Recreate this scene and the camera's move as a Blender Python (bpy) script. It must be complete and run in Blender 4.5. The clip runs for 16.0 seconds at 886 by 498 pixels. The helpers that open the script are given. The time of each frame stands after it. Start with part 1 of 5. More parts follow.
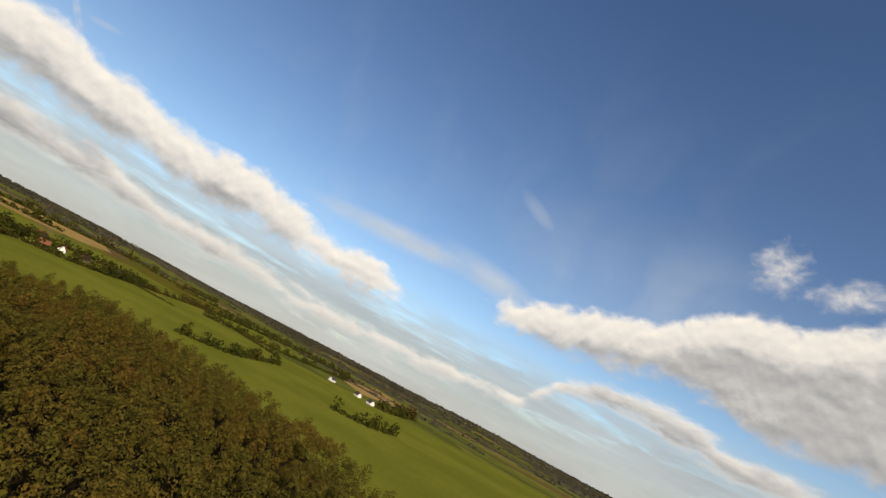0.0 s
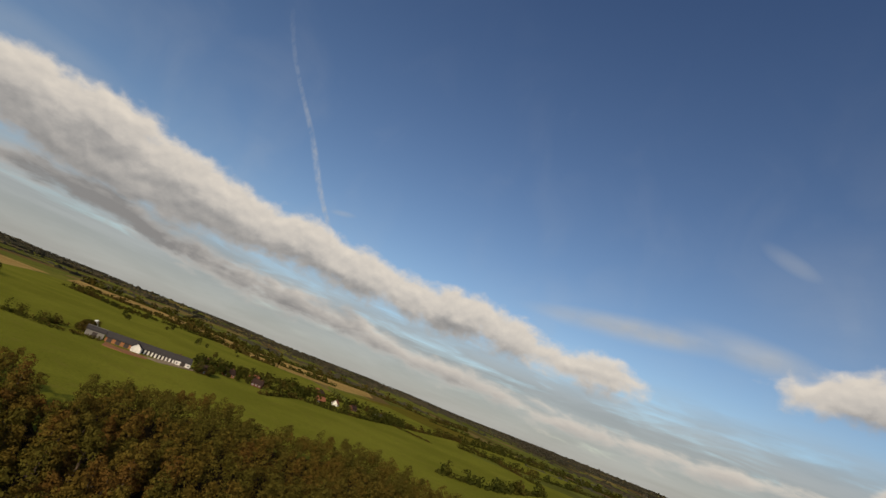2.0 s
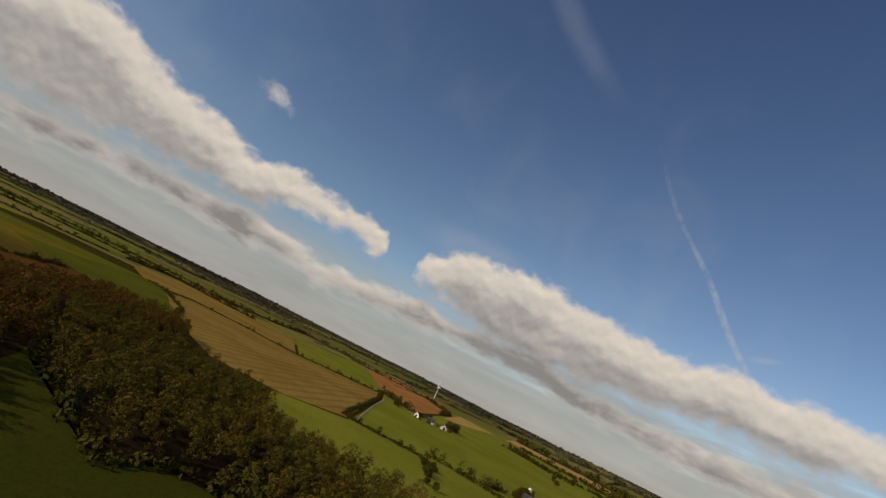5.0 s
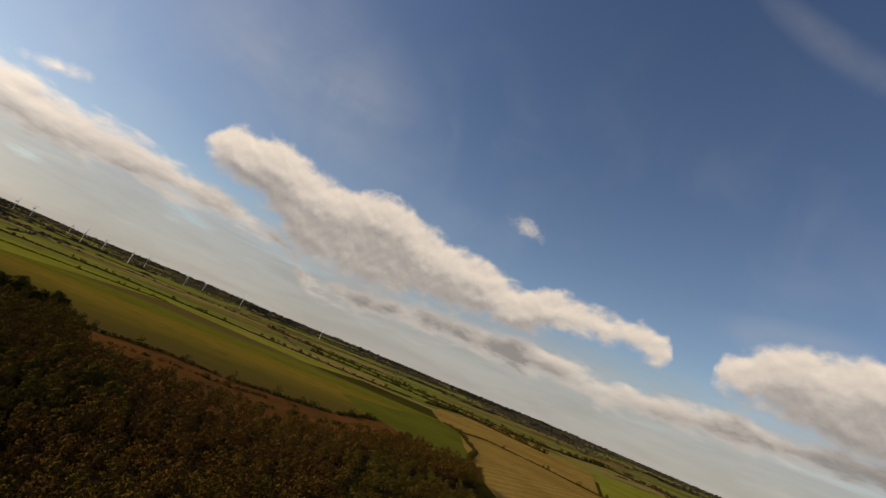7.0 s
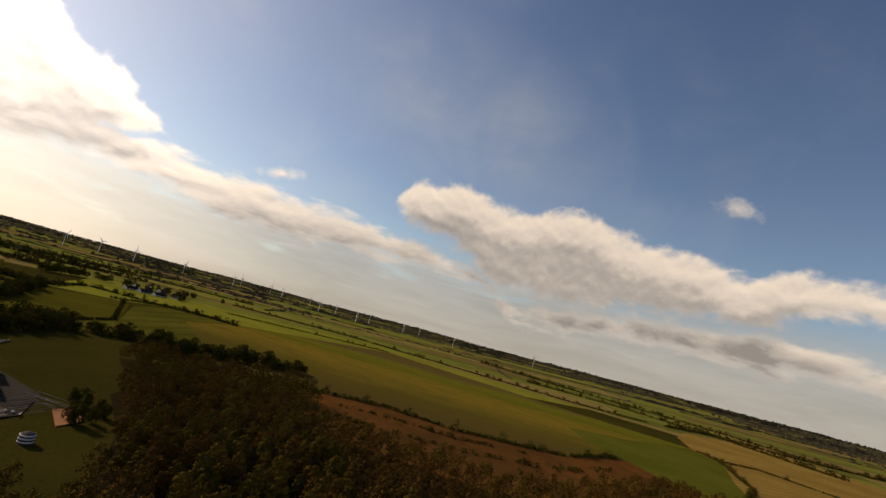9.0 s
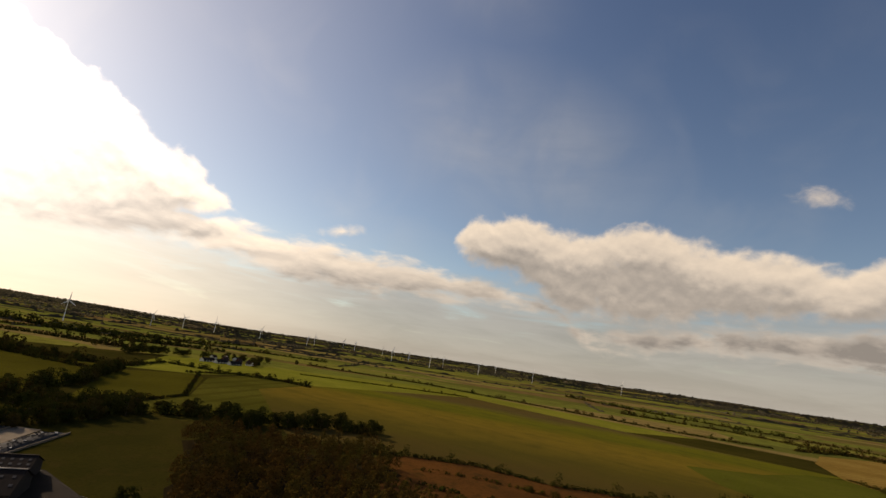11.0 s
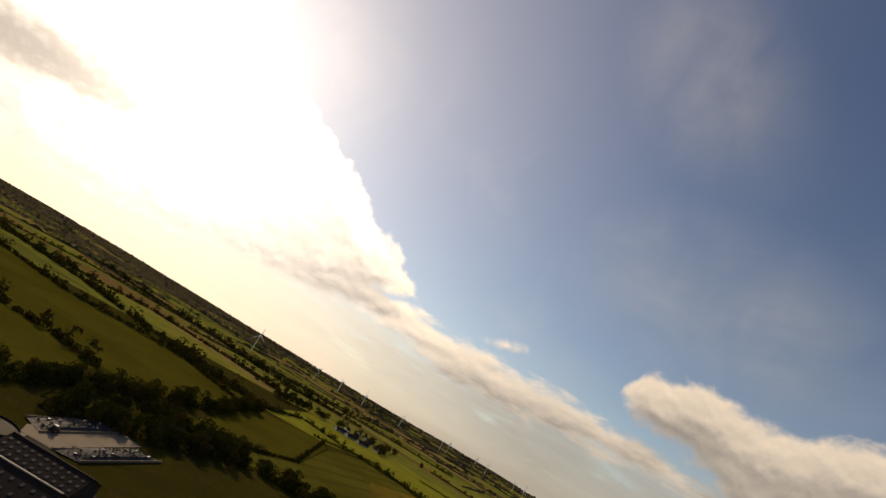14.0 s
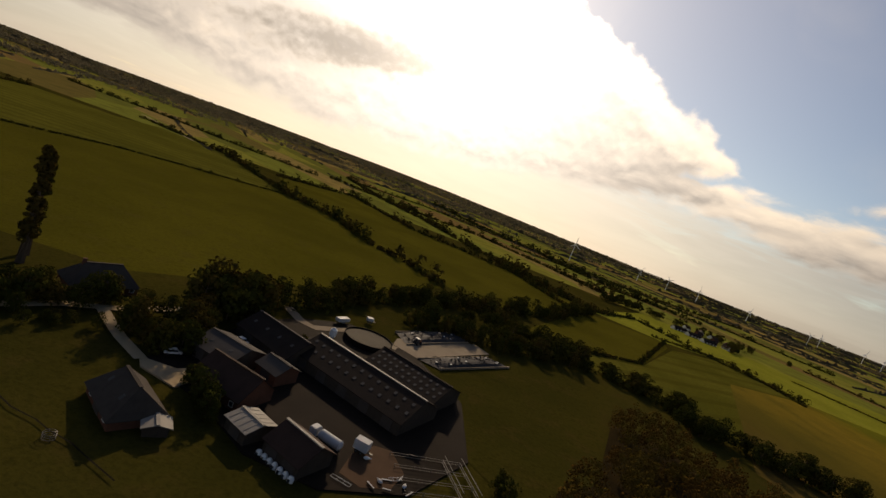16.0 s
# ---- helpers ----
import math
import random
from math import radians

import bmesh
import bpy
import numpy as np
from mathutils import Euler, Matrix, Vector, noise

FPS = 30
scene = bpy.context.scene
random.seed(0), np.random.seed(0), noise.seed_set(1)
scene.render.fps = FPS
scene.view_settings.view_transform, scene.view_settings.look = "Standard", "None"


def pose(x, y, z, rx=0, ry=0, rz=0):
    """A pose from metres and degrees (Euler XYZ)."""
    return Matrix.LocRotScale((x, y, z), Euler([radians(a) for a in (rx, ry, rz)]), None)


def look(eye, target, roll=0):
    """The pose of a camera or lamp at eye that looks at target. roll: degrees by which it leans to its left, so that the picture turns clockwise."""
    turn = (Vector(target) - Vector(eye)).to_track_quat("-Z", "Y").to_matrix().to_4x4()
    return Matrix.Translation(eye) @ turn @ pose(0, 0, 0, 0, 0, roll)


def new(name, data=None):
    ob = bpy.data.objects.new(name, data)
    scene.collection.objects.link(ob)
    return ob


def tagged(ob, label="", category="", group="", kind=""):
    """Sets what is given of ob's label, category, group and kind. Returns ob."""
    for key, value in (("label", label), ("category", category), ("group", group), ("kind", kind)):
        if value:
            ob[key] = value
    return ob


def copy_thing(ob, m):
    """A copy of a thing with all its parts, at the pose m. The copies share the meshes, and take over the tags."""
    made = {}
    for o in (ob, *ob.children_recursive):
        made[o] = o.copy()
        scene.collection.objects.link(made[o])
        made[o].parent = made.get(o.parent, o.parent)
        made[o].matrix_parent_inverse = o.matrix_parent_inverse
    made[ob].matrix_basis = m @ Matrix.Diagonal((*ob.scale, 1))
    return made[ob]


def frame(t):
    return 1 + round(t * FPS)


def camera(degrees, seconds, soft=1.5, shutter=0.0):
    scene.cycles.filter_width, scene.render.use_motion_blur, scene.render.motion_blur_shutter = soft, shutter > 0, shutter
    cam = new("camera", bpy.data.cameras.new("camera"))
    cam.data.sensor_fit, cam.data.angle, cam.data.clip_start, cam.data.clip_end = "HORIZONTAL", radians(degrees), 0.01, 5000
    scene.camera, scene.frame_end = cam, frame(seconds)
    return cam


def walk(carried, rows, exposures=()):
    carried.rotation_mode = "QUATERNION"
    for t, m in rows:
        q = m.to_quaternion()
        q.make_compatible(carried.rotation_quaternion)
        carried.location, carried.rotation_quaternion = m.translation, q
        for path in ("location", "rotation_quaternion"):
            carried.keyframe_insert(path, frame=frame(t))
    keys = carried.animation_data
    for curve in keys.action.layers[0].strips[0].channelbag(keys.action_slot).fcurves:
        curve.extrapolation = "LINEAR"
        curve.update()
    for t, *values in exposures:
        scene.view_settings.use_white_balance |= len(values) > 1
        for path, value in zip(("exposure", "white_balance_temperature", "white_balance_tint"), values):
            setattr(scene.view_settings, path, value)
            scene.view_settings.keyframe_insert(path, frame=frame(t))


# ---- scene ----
# The camera: seconds, place, heading (to the left from +y), pitch and bank in degrees.
cam = camera(84, 16.0, soft=1.45)
FLIGHT = [
    (0.0, -169.62, -32.04, 40.77, -190.74, 15.86, 27.94),
    (0.5, -169.29, -39.83, 42.22, -182.63, 17.29, 27.19),
    (1.0, -168.07, -47.61, 42.92, -175.12, 20.13, 25.36),
    (1.5, -165.85, -55.18, 43.06, -168.23, 20.26, 23.12),
    (2.0, -162.54, -62.39, 43.02, -162.23, 16.57, 21.74),
    (2.5, -157.96, -68.92, 43.19, -156.93, 16.32, 23.66),
    (3.0, -152.52, -74.73, 43.19, -150.28, 17.44, 24.46),
    (3.5, -146.63, -80.28, 43.53, -140.83, 16.47, 28.75),
    (4.0, -140.52, -85.14, 43.54, -132.08, 12.83, 27.75),
    (4.2, -138.02, -86.98, 43.77, -128.68, 12.36, 27.48),
    (6.3, -105.02, -97.19, 49.62, -89.32, 15.82, 25.68),
    (6.5, -101.92, -97.03, 50.12, -86.34, 14.89, 25.17),
    (7.0, -94.22, -95.99, 51.49, -80.04, 13.79, 22.53),
    (7.5, -86.75, -93.99, 53.09, -72.84, 12.47, 20.78),
    (8.0, -79.63, -91.08, 54.42, -67.41, 11.62, 18.65),
    (8.5, -72.80, -87.48, 55.44, -62.44, 9.78, 15.83),
    (9.0, -65.84, -83.50, 56.22, -58.04, 9.31, 14.86),
    (9.5, -59.09, -79.10, 56.09, -55.41, 10.56, 12.21),
    (10.0, -52.47, -74.33, 56.21, -52.34, 10.71, 10.56),
    (10.2, -50.10, -72.26, 56.45, -51.15, 10.89, 9.94),
    (12.3, -25.33, -49.80, 60.41, -50.54, 15.20, 6.99),
    (12.5, -23.03, -47.70, 60.75, -50.96, 17.42, 10.75),
    (13.0, -17.48, -42.30, 61.91, -45.34, 23.16, 23.18),
    (13.5, -12.61, -36.20, 62.95, -33.96, 23.06, 28.94),
    (14.0, -8.59, -29.43, 63.42, -25.94, 18.49, 30.13),
    (14.5, -5.34, -22.13, 63.25, -18.24, 9.35, 27.53),
    (15.0, -2.83, -14.23, 62.26, -11.66, 1.56, 25.97),
    (15.5, -0.86, -7.11, 61.14, -5.36, -3.67, 23.52),
    (16.0, 0.00, 0.00, 60.04, 0.37, -6.09, 21.05),
]


def heading_pose(x, y, z, yaw, pitch, bank):
    a, b = radians(yaw), radians(pitch)
    ahead = Vector((-math.sin(a) * math.cos(b), math.cos(a) * math.cos(b), math.sin(b)))
    eye = Vector((x, y, z))
    return look(eye, eye + ahead * 100, bank)


EXPOSURES = [(0.0, 0.52, 7100, 10), (1.0, 0.2, 7150, 10.5), (2.0, 0.05, 7200, 11), (4.2, 0.0, 7350, 12), (6.5, 0.12, 7700, 14), (9.0, 0.22, 8300, 16), (12.5, 0.15, 8800, 15), (14.5, 0.1, 9000, 15), (16.0, 0.0, 8900, 15)]
walk(cam, [(t, heading_pose(*v)) for t, *v in FLIGHT], EXPOSURES)

# ---- sky and sun ----
SUN_YAW, SUN_HEIGHT = 7.0, 25.0
sun_way = Vector((-math.sin(radians(SUN_YAW)) * math.cos(radians(SUN_HEIGHT)),
                  math.cos(radians(SUN_YAW)) * math.cos(radians(SUN_HEIGHT)), math.sin(radians(SUN_HEIGHT))))
sun = new("sun", bpy.data.lights.new("sun", "SUN"))
sun.data.energy, sun.data.angle, sun.data.color = 3.2, radians(0.6), (1.0, 0.87, 0.70)
sun.rotation_euler = (-sun_way).to_track_quat("-Z", "Y").to_euler()


class Nodes:
    """Short hand for a node tree."""

    def __init__(self, tree):
        self.tree = tree

    def add(self, kind, operation=""):
        node = self.tree.nodes.new(kind)
        if operation:
            node.operation = operation
        return node

    def put(self, socket, value):
        if isinstance(value, bpy.types.NodeSocket):
            self.tree.links.new(value, socket)
        else:
            socket.default_value = value

    def math(self, op, a, b=0.0, c=0.0, clamp=False):
        node = self.add("ShaderNodeMath", op)
        node.use_clamp = clamp
        for socket, value in zip(node.inputs, (a, b, c)):
            self.put(socket, value)
        return node.outputs[0]

    def ramp(self, value, lo, hi, out_lo=0.0, out_hi=1.0, smooth=True):
        node = self.add("ShaderNodeMapRange")
        node.interpolation_type = "SMOOTHSTEP" if smooth else "LINEAR"
        for n, v in enumerate((value, lo, hi, out_lo, out_hi)):
            self.put(node.inputs[n], v)
        return node.outputs[0]

    def mix(self, fac, a, b, blend="MIX"):
        node = self.add("ShaderNodeMix")
        node.data_type, node.blend_type = "RGBA", blend
        for socket, value in ((node.inputs[0], fac), (node.inputs[6], a), (node.inputs[7], b)):
            self.put(socket, (*value, 1.0) if isinstance(value, tuple) and len(value) == 3 else value)
        return node.outputs[2]

    def noise(self, vector, scale, detail=4.0, rough=0.55, distort=0.0, stretch=None):
        if stretch:
            m = self.add("ShaderNodeMapping")
            m.inputs["Scale"].default_value = stretch
            self.put(m.inputs["Vector"], vector)
            vector = m.outputs[0]
        node = self.add("ShaderNodeTexNoise")
        self.put(node.inputs["Vector"], vector)
        for key, v in (("Scale", scale), ("Detail", detail), ("Roughness", rough), ("Distortion", distort)):
            node.inputs[key].default_value = v
        return node.outputs["Fac"]

    def xyz(self, x, y, z):
        node = self.add("ShaderNodeCombineXYZ")
        for socket, value in zip(node.inputs, (x, y, z)):
            self.put(socket, value)
        return node.outputs[0]


# Cloud banks: for each yaw in degrees the lower and the upper edge, as elevations.
BANK_RIGHT = [(-180, 8.0, 10.3), (-174, 8.0, 11.8), (-168, 7.7, 12.9), (-164, 7.8, 12.0), (-157, 8.2, 12.4), (-147, 8.0, 13.5),
              (-142, 7.2, 12.7), (-137, 7.2, 13.6), (-132, 7.1, 14.7), (-125, 7.2, 15.9), (-120.6, 7.7, 14.5), (-117, 8.5, 14.9), (-113.6, 9.0, 13.4), (-112, 9.8, 12.2), (-110.9, 13.4, 8.4), (-108.4, 13.4, 8.4), (-107.2, 10.4, 12.2),
              (-104, 10.3, 13.2), (-95, 9.7, 13.2), (-90.5, 8.5, 12.9), (-86, 8.0, 13.9), (-80, 7.4, 14.4), (-72.4, 6.8, 16.6), (-65, 7.0, 15.2), (-59, 10.1, 16.7), (-53, 12.0, 15.7),
              (-50.5, 14.6, 11.2), (-27.5, 14.0, 9.8), (-25, 11.6, 13.0), (-22, 11.0, 15.2), (-14, 8.0, 18.8), (0, 4.0, 24.5)]
BANK_LEFT = [(0, 4.0, 24.5), (5, 4.0, 30.0), (12, 3.0, 36.0), (20, 3.0, 36.0), (32, 4.0, 26.0), (45, 6.0, 15.0), (70, 7.0, 17.0), (95, 8.0, 16.0), (112, 10.0, 23.0), (121, 10.5, 24.2), (126, 10.7, 23.0),
             (130.5, 11.0, 21.4), (134, 11.6, 22.2), (137.5, 12.6, 20.6), (141, 12.8, 19.0), (144, 12.8, 18.0), (150, 11.6, 16.9), (156.5, 11.6, 14.8), (160, 12.0, 13.6), (164, 14.6, 11.4), (168.5, 11.4, 7.6), (171, 8.8, 9.4), (174, 7.9, 10.6),
             (177, 7.8, 10.8), (180, 8.0, 10.3)]
LOW_RIGHT = [(-180, 2.0, 3.4), (-172, 2.8, 4.4), (-164, 2.8, 4.4), (-157, 3.0, 5.3), (-150, 3.2, 6.0), (-144, 3.4, 5.8), (-137, 3.8, 6.2), (-127, 5.0, 7.5), (-118.6, 5.0, 6.9), (-114.6, 4.9, 7.7), (-109, 4.5, 6.7),
             (-102.7, 4.0, 5.6), (-98, 4.7, 7.0), (-93, 4.2, 7.3), (-87, 4.3, 6.8), (-81, 4.4, 6.9), (-75, 4.0, 5.8), (-67, 3.4, 4.4), (-64.5, 6.6, 6.6), (-60, 6.9, 8.2), (-54, 6.7, 9.0), (-47, 6.2, 9.8), (-40, 6.0, 9.9),
             (-33, 6.0, 10.2), (-27, 7.4, 11.0), (-18, 7.6, 10.7), (0, 5.0, 8.0)]
LOW_LEFT = [(0, 5.0, 8.0), (60, 4.0, 6.0), (120, 5.0, 8.0), (132, 6.4, 8.4), (137, 7.2, 9.8), (143, 8.2, 10.4), (150, 7.6, 8.8), (154, 4.0, 4.6), (180, 2.0, 3.4)]
# Small clouds: yaw, elevation, half width, half height, tilt.
PUFFS = [(-88.7, 19.5, 2.0, 0.95, -14), (-38.0, 12.2, 3.0, 0.6, 12), (134.0, 26.8, 2.3, 2.4, -20), (127.5, 25.6, 4.0, 1.3, 12), (122, 27.2, 3.0, 1.4, 0)]
# Thin veils: yaw, elevation, half width, half height, tilt, strength.
VEILS = [(-58, 24, 20, 11, -10, 0.30), (-116, 42, 13, 1.8, -28, 0.16), (-48, 46, 17, 9, -25, 0.24), (173, 14.8, 14, 1.6, 4, 0.95), (163, 15.4, 8, 2.0, -8, 0.8), (160.5, 24.4, 4.2, 1.2, -27, 0.32), (146, 21, 22, 9, 0, 0.25), (-118, 15.5, 9, 2.5, 0, 0.25), (-149.6, 15.7, 1.9, 0.45, 12, 0.3)]


def cloud_group():
    """Thickness of the cumulus and of the low and high veils for a direction given as yaw and elevation in degrees."""
    g = bpy.data.node_groups.new("cloud_cover", "ShaderNodeTree")
    g.interface.new_socket("Yaw", in_out="INPUT", socket_type="NodeSocketFloat")
    g.interface.new_socket("Height", in_out="INPUT", socket_type="NodeSocketFloat")
    g.interface.new_socket("Thickness", in_out="OUTPUT", socket_type="NodeSocketFloat")
    g.interface.new_socket("Veil", in_out="OUTPUT", socket_type="NodeSocketFloat")
    g.interface.new_socket("Depth", in_out="OUTPUT", socket_type="NodeSocketFloat")
    n = Nodes(g)
    ins, outs = n.add("NodeGroupInput"), n.add("NodeGroupOutput")
    yaw, high = ins.outputs[0], ins.outputs[1]
    a = n.math("MULTIPLY", yaw, math.pi / 180)
    cx, cy = n.math("COSINE", a), n.math("SINE", a)
    e = n.math("MULTIPLY", high, 0.0175)
    p = n.xyz(cx, cy, n.math("MULTIPLY", e, 1.35))
    big = n.noise(p, 7.0, 2.0, 0.5, 0.2)
    fine = n.noise(p, 26.0, 6.0, 0.56, 0.15)
    tiny = n.noise(p, 34.0, 7.0, 0.58, 0.3)
    # rounded heads: folded noise at two sizes
    heads = n.math("SUBTRACT", 0.30, n.math("ABSOLUTE", n.math("SUBTRACT", n.noise(p, 15.0, 2.0, 0.45), 0.5)))
    small = n.math("SUBTRACT", 0.30, n.math("ABSOLUTE", n.math("SUBTRACT", n.noise(p, 36.0, 3.0, 0.5), 0.5)))
    lump = n.math("ADD", n.math("MULTIPLY", n.math("SUBTRACT", big, 0.5), 2.2), n.math("MULTIPLY", n.math("SUBTRACT", fine, 0.5), 1.7))
    lump = n.math("ADD", lump, n.math("ADD", n.math("MULTIPLY", n.math("SUBTRACT", heads, 0.2), 2.4), n.math("MULTIPLY", n.math("SUBTRACT", small, 0.2), 0.9)))

    def edges(left, right):
        both = []
        for side, lo in ((right, -180.0), (left, 0.0)):
            r = n.add("ShaderNodeValToRGB")
            n.put(r.inputs[0], n.ramp(yaw, lo, lo + 180.0, smooth=False))
            stops = r.color_ramp.elements
            stops[0].color = (side[0][1] / 40, side[0][2] / 40, 0, 1)
            stops[1].color = (side[-1][1] / 40, side[-1][2] / 40, 0, 1)
            for at, low, top in side[1:-1]:
                stops.new((at - lo) / 180.0).color = (low / 40, top / 40, 0, 1)
            both.append(r.outputs[0])
        pick = n.add("ShaderNodeSeparateColor")
        n.put(pick.inputs[0], n.mix(n.math("GREATER_THAN", yaw, 0.0), both[0], both[1]))
        return n.math("MULTIPLY", pick.outputs[0], 40.0), n.math("MULTIPLY", pick.outputs[1], 40.0)

    def off_centre(yc, ec, ry, re, tilt):
        d = n.math("WRAP", n.math("SUBTRACT", yaw, float(yc)), 180.0, -180.0)
        h = n.math("SUBTRACT", high, float(ec))
        c, s = math.cos(radians(tilt)), math.sin(radians(tilt))
        u = n.math("ADD", n.math("MULTIPLY", d, c / ry), n.math("MULTIPLY", h, -s / ry))
        v = n.math("ADD", n.math("MULTIPLY", d, s / re), n.math("MULTIPLY", h, c / re))
        return n.math("SQRT", n.math("ADD", n.math("MULTIPLY", u, u), n.math("MULTIPLY", v, v)))

    low, top = edges(BANK_LEFT, BANK_RIGHT)
    core = n.math("SMOOTH_MIN", n.math("DIVIDE", n.math("SUBTRACT", top, high), 1.2), n.math("DIVIDE", n.math("SUBTRACT", high, low), 1.5), 0.4)
    core = n.math("MAXIMUM", n.math("MINIMUM", core, 1.15), -2.0)
    thick = n.math("ADD", core, lump)
    low, top = edges(LOW_LEFT, LOW_RIGHT)
    core = n.math("SMOOTH_MIN", n.math("DIVIDE", n.math("SUBTRACT", top, high), 1.2), n.math("DIVIDE", n.math("SUBTRACT", high, low), 1.3), 0.4)
    core = n.math("MAXIMUM", n.math("MINIMUM", core, 1.15), -2.0)
    flat = n.noise(n.xyz(cx, cy, n.math("MULTIPLY", e, 3.0)), 13.0, 6.0, 0.55, 0.3)
    under = n.math("ADD", core, n.math("ADD", n.math("MULTIPLY", n.math("SUBTRACT", flat, 0.51), 3.0), n.math("MULTIPLY", n.math("SUBTRACT", heads, 0.2), 1.4)))
    depth = n.math("MULTIPLY", n.ramp(n.math("SUBTRACT", top, high), 0.2, 2.4, 0.45, 1.0), n.math("MULTIPLY", n.ramp(under, -0.4, 1.0), n.ramp(n.math("SUBTRACT", thick, under), 0.8, -0.2)))
    thick = n.math("SMOOTH_MAX", thick, under, 0.25)
    puff = None
    for spot in PUFFS:
        q = n.math("MULTIPLY", n.math("SUBTRACT", 0.75, off_centre(*spot)), 1.0)
        puff = q if puff is None else n.math("MAXIMUM", puff, q)
    puff = n.math("ADD", puff, n.math("MULTIPLY", n.math("SUBTRACT", tiny, 0.5), 2.4))
    thick = n.math("SMOOTH_MAX", thick, n.math("SUBTRACT", n.math("MULTIPLY", puff, 0.6), 0.22), 0.2)
    # flat streaks low over the horizon
    streak = n.noise(n.xyz(n.math("MULTIPLY", cx, 1.6), n.math("MULTIPLY", cy, 1.6), n.math("MULTIPLY", e, 11.0)), 4.0, 6.0, 0.55, 0.5)
    bed = n.ramp(n.math("ADD", streak, n.ramp(high, 8.0, 1.0, 0.0, 0.25, smooth=False)), 0.24, 0.64)
    bed = n.math("MULTIPLY", n.math("MULTIPLY", bed, n.ramp(high, 11.0, 5.0)), 0.84)
    # thin high veils
    comb = n.noise(n.xyz(n.math("MULTIPLY", cx, 2.0), n.math("MULTIPLY", cy, 2.0), n.math("MULTIPLY", e, 2.0)), 3.0, 6.0, 0.5, 0.5)
    soft = n.ramp(comb, 0.3, 0.7, 0.35, 1.0)
    veil = n.math("MULTIPLY", n.ramp(comb, 0.45, 0.8), n.math("MULTIPLY", n.ramp(high, 50.0, 12.0), 0.10))
    for *spot, strength in VEILS:
        q = n.math("MULTIPLY", n.ramp(off_centre(*spot), 1.15, 0.1), strength)
        veil = n.math("MAXIMUM", veil, n.math("MULTIPLY", q, soft))
    g.links.new(thick, outs.inputs[0])
    g.links.new(depth, outs.inputs[2])
    g.links.new(n.math("MAXIMUM", bed, veil), outs.inputs[1])
    return g


def make_world():
    world = bpy.data.worlds.new("sky")
    scene.world = world
    world.use_nodes = True
    world.node_tree.nodes.clear()
    n = Nodes(world.node_tree)
    way = n.add("ShaderNodeTexCoord").outputs["Generated"]
    sky = n.add("ShaderNodeTexSky")
    sky.sky_type, sky.sun_disc = "NISHITA", False
    sky.sun_elevation, sky.sun_rotation = radians(SUN_HEIGHT), radians(-SUN_YAW)
    sky.altitude, sky.air_density, sky.dust_density, sky.ozone_density = 100.0, 1.0, 0.3, 4.0
    part = n.add("ShaderNodeSeparateXYZ")
    n.put(part.inputs[0], way)
    yaw = n.math("MULTIPLY", n.math("ARCTAN2", n.math("MULTIPLY", part.outputs[0], -1.0), part.outputs[1]), 180 / math.pi)
    high = n.math("MULTIPLY", n.math("ARCSINE", part.outputs[2]), 180 / math.pi)
    cover = cloud_group()
    here, above, top = n.add("ShaderNodeGroup"), n.add("ShaderNodeGroup"), n.add("ShaderNodeGroup")
    for node, up in ((here, 0.0), (above, 0.7), (top, 3.0)):
        node.node_tree = cover
        n.put(node.inputs[0], yaw), n.put(node.inputs[1], n.math("ADD", high, up))
    thick, veil = here.outputs[0], here.outputs[1]
    cumulus = n.ramp(thick, -0.6, 0.75)
    # nearness to the sun
    dot = n.add("ShaderNodeVectorMath", "DOT_PRODUCT")
    n.put(dot.inputs[0], way)
    dot.inputs[1].default_value = sun_way
    near = n.math("MAXIMUM", dot.outputs["Value"], 0.0)
    # lit from above: the thickness that the light has passed, near and farther up
    relief = n.math("SUBTRACT", thick, above.outputs[0])
    lit = n.math("ADD", 0.66, n.math("MULTIPLY", relief, 0.22))
    lit = n.math("SUBTRACT", lit, n.math("MULTIPLY", n.ramp(top.outputs[0], -0.4, 1.2), 0.42))
    lit = n.math("ADD", lit, n.math("MULTIPLY", n.ramp(thick, 1.0, 0.1), 0.12))
    lit = n.math("SUBTRACT", lit, n.math("MULTIPLY", here.outputs[2], n.ramp(near, 0.3, 0.85, 0.62, 0.10)))
    lit = n.math("MINIMUM", n.math("MAXIMUM", lit, 0.0), 1.0)
    glow = n.math("ADD", n.math("MULTIPLY", n.math("POWER", near, 70.0), 14.0), n.math("MULTIPLY", n.math("POWER", near, 18.0), 3.4))
    glow = n.math("ADD", glow, n.math("MULTIPLY", n.math("POWER", near, 5.0), 1.7))
    bright = n.math("ADD", n.math("MULTIPLY", lit, 4.8), 2.4)
    bright = n.math("ADD", bright, n.math("MULTIPLY", glow, n.math("ADD", n.math("MULTIPLY", lit, 3.0), 2.6)))
    # a thick bank before the sun stays grey
    du, dv = n.math("SUBTRACT", yaw, 16.5), n.math("SUBTRACT", high, 11.4)
    u = n.math("ADD", n.math("MULTIPLY", du, 0.98 / 15.0), n.math("MULTIPLY", dv, -0.17 / 15.0))
    v = n.math("ADD", n.math("MULTIPLY", du, 0.17 / 3.2), n.math("MULTIPLY", dv, 0.98 / 3.2))
    r = n.math("SQRT", n.math("ADD", n.math("MULTIPLY", u, u), n.math("MULTIPLY", v, v)))
    bank = n.ramp(n.math("ADD", n.math("SUBTRACT", 1.0, r), n.math("MULTIPLY", relief, 0.6)), -0.2, 0.9)
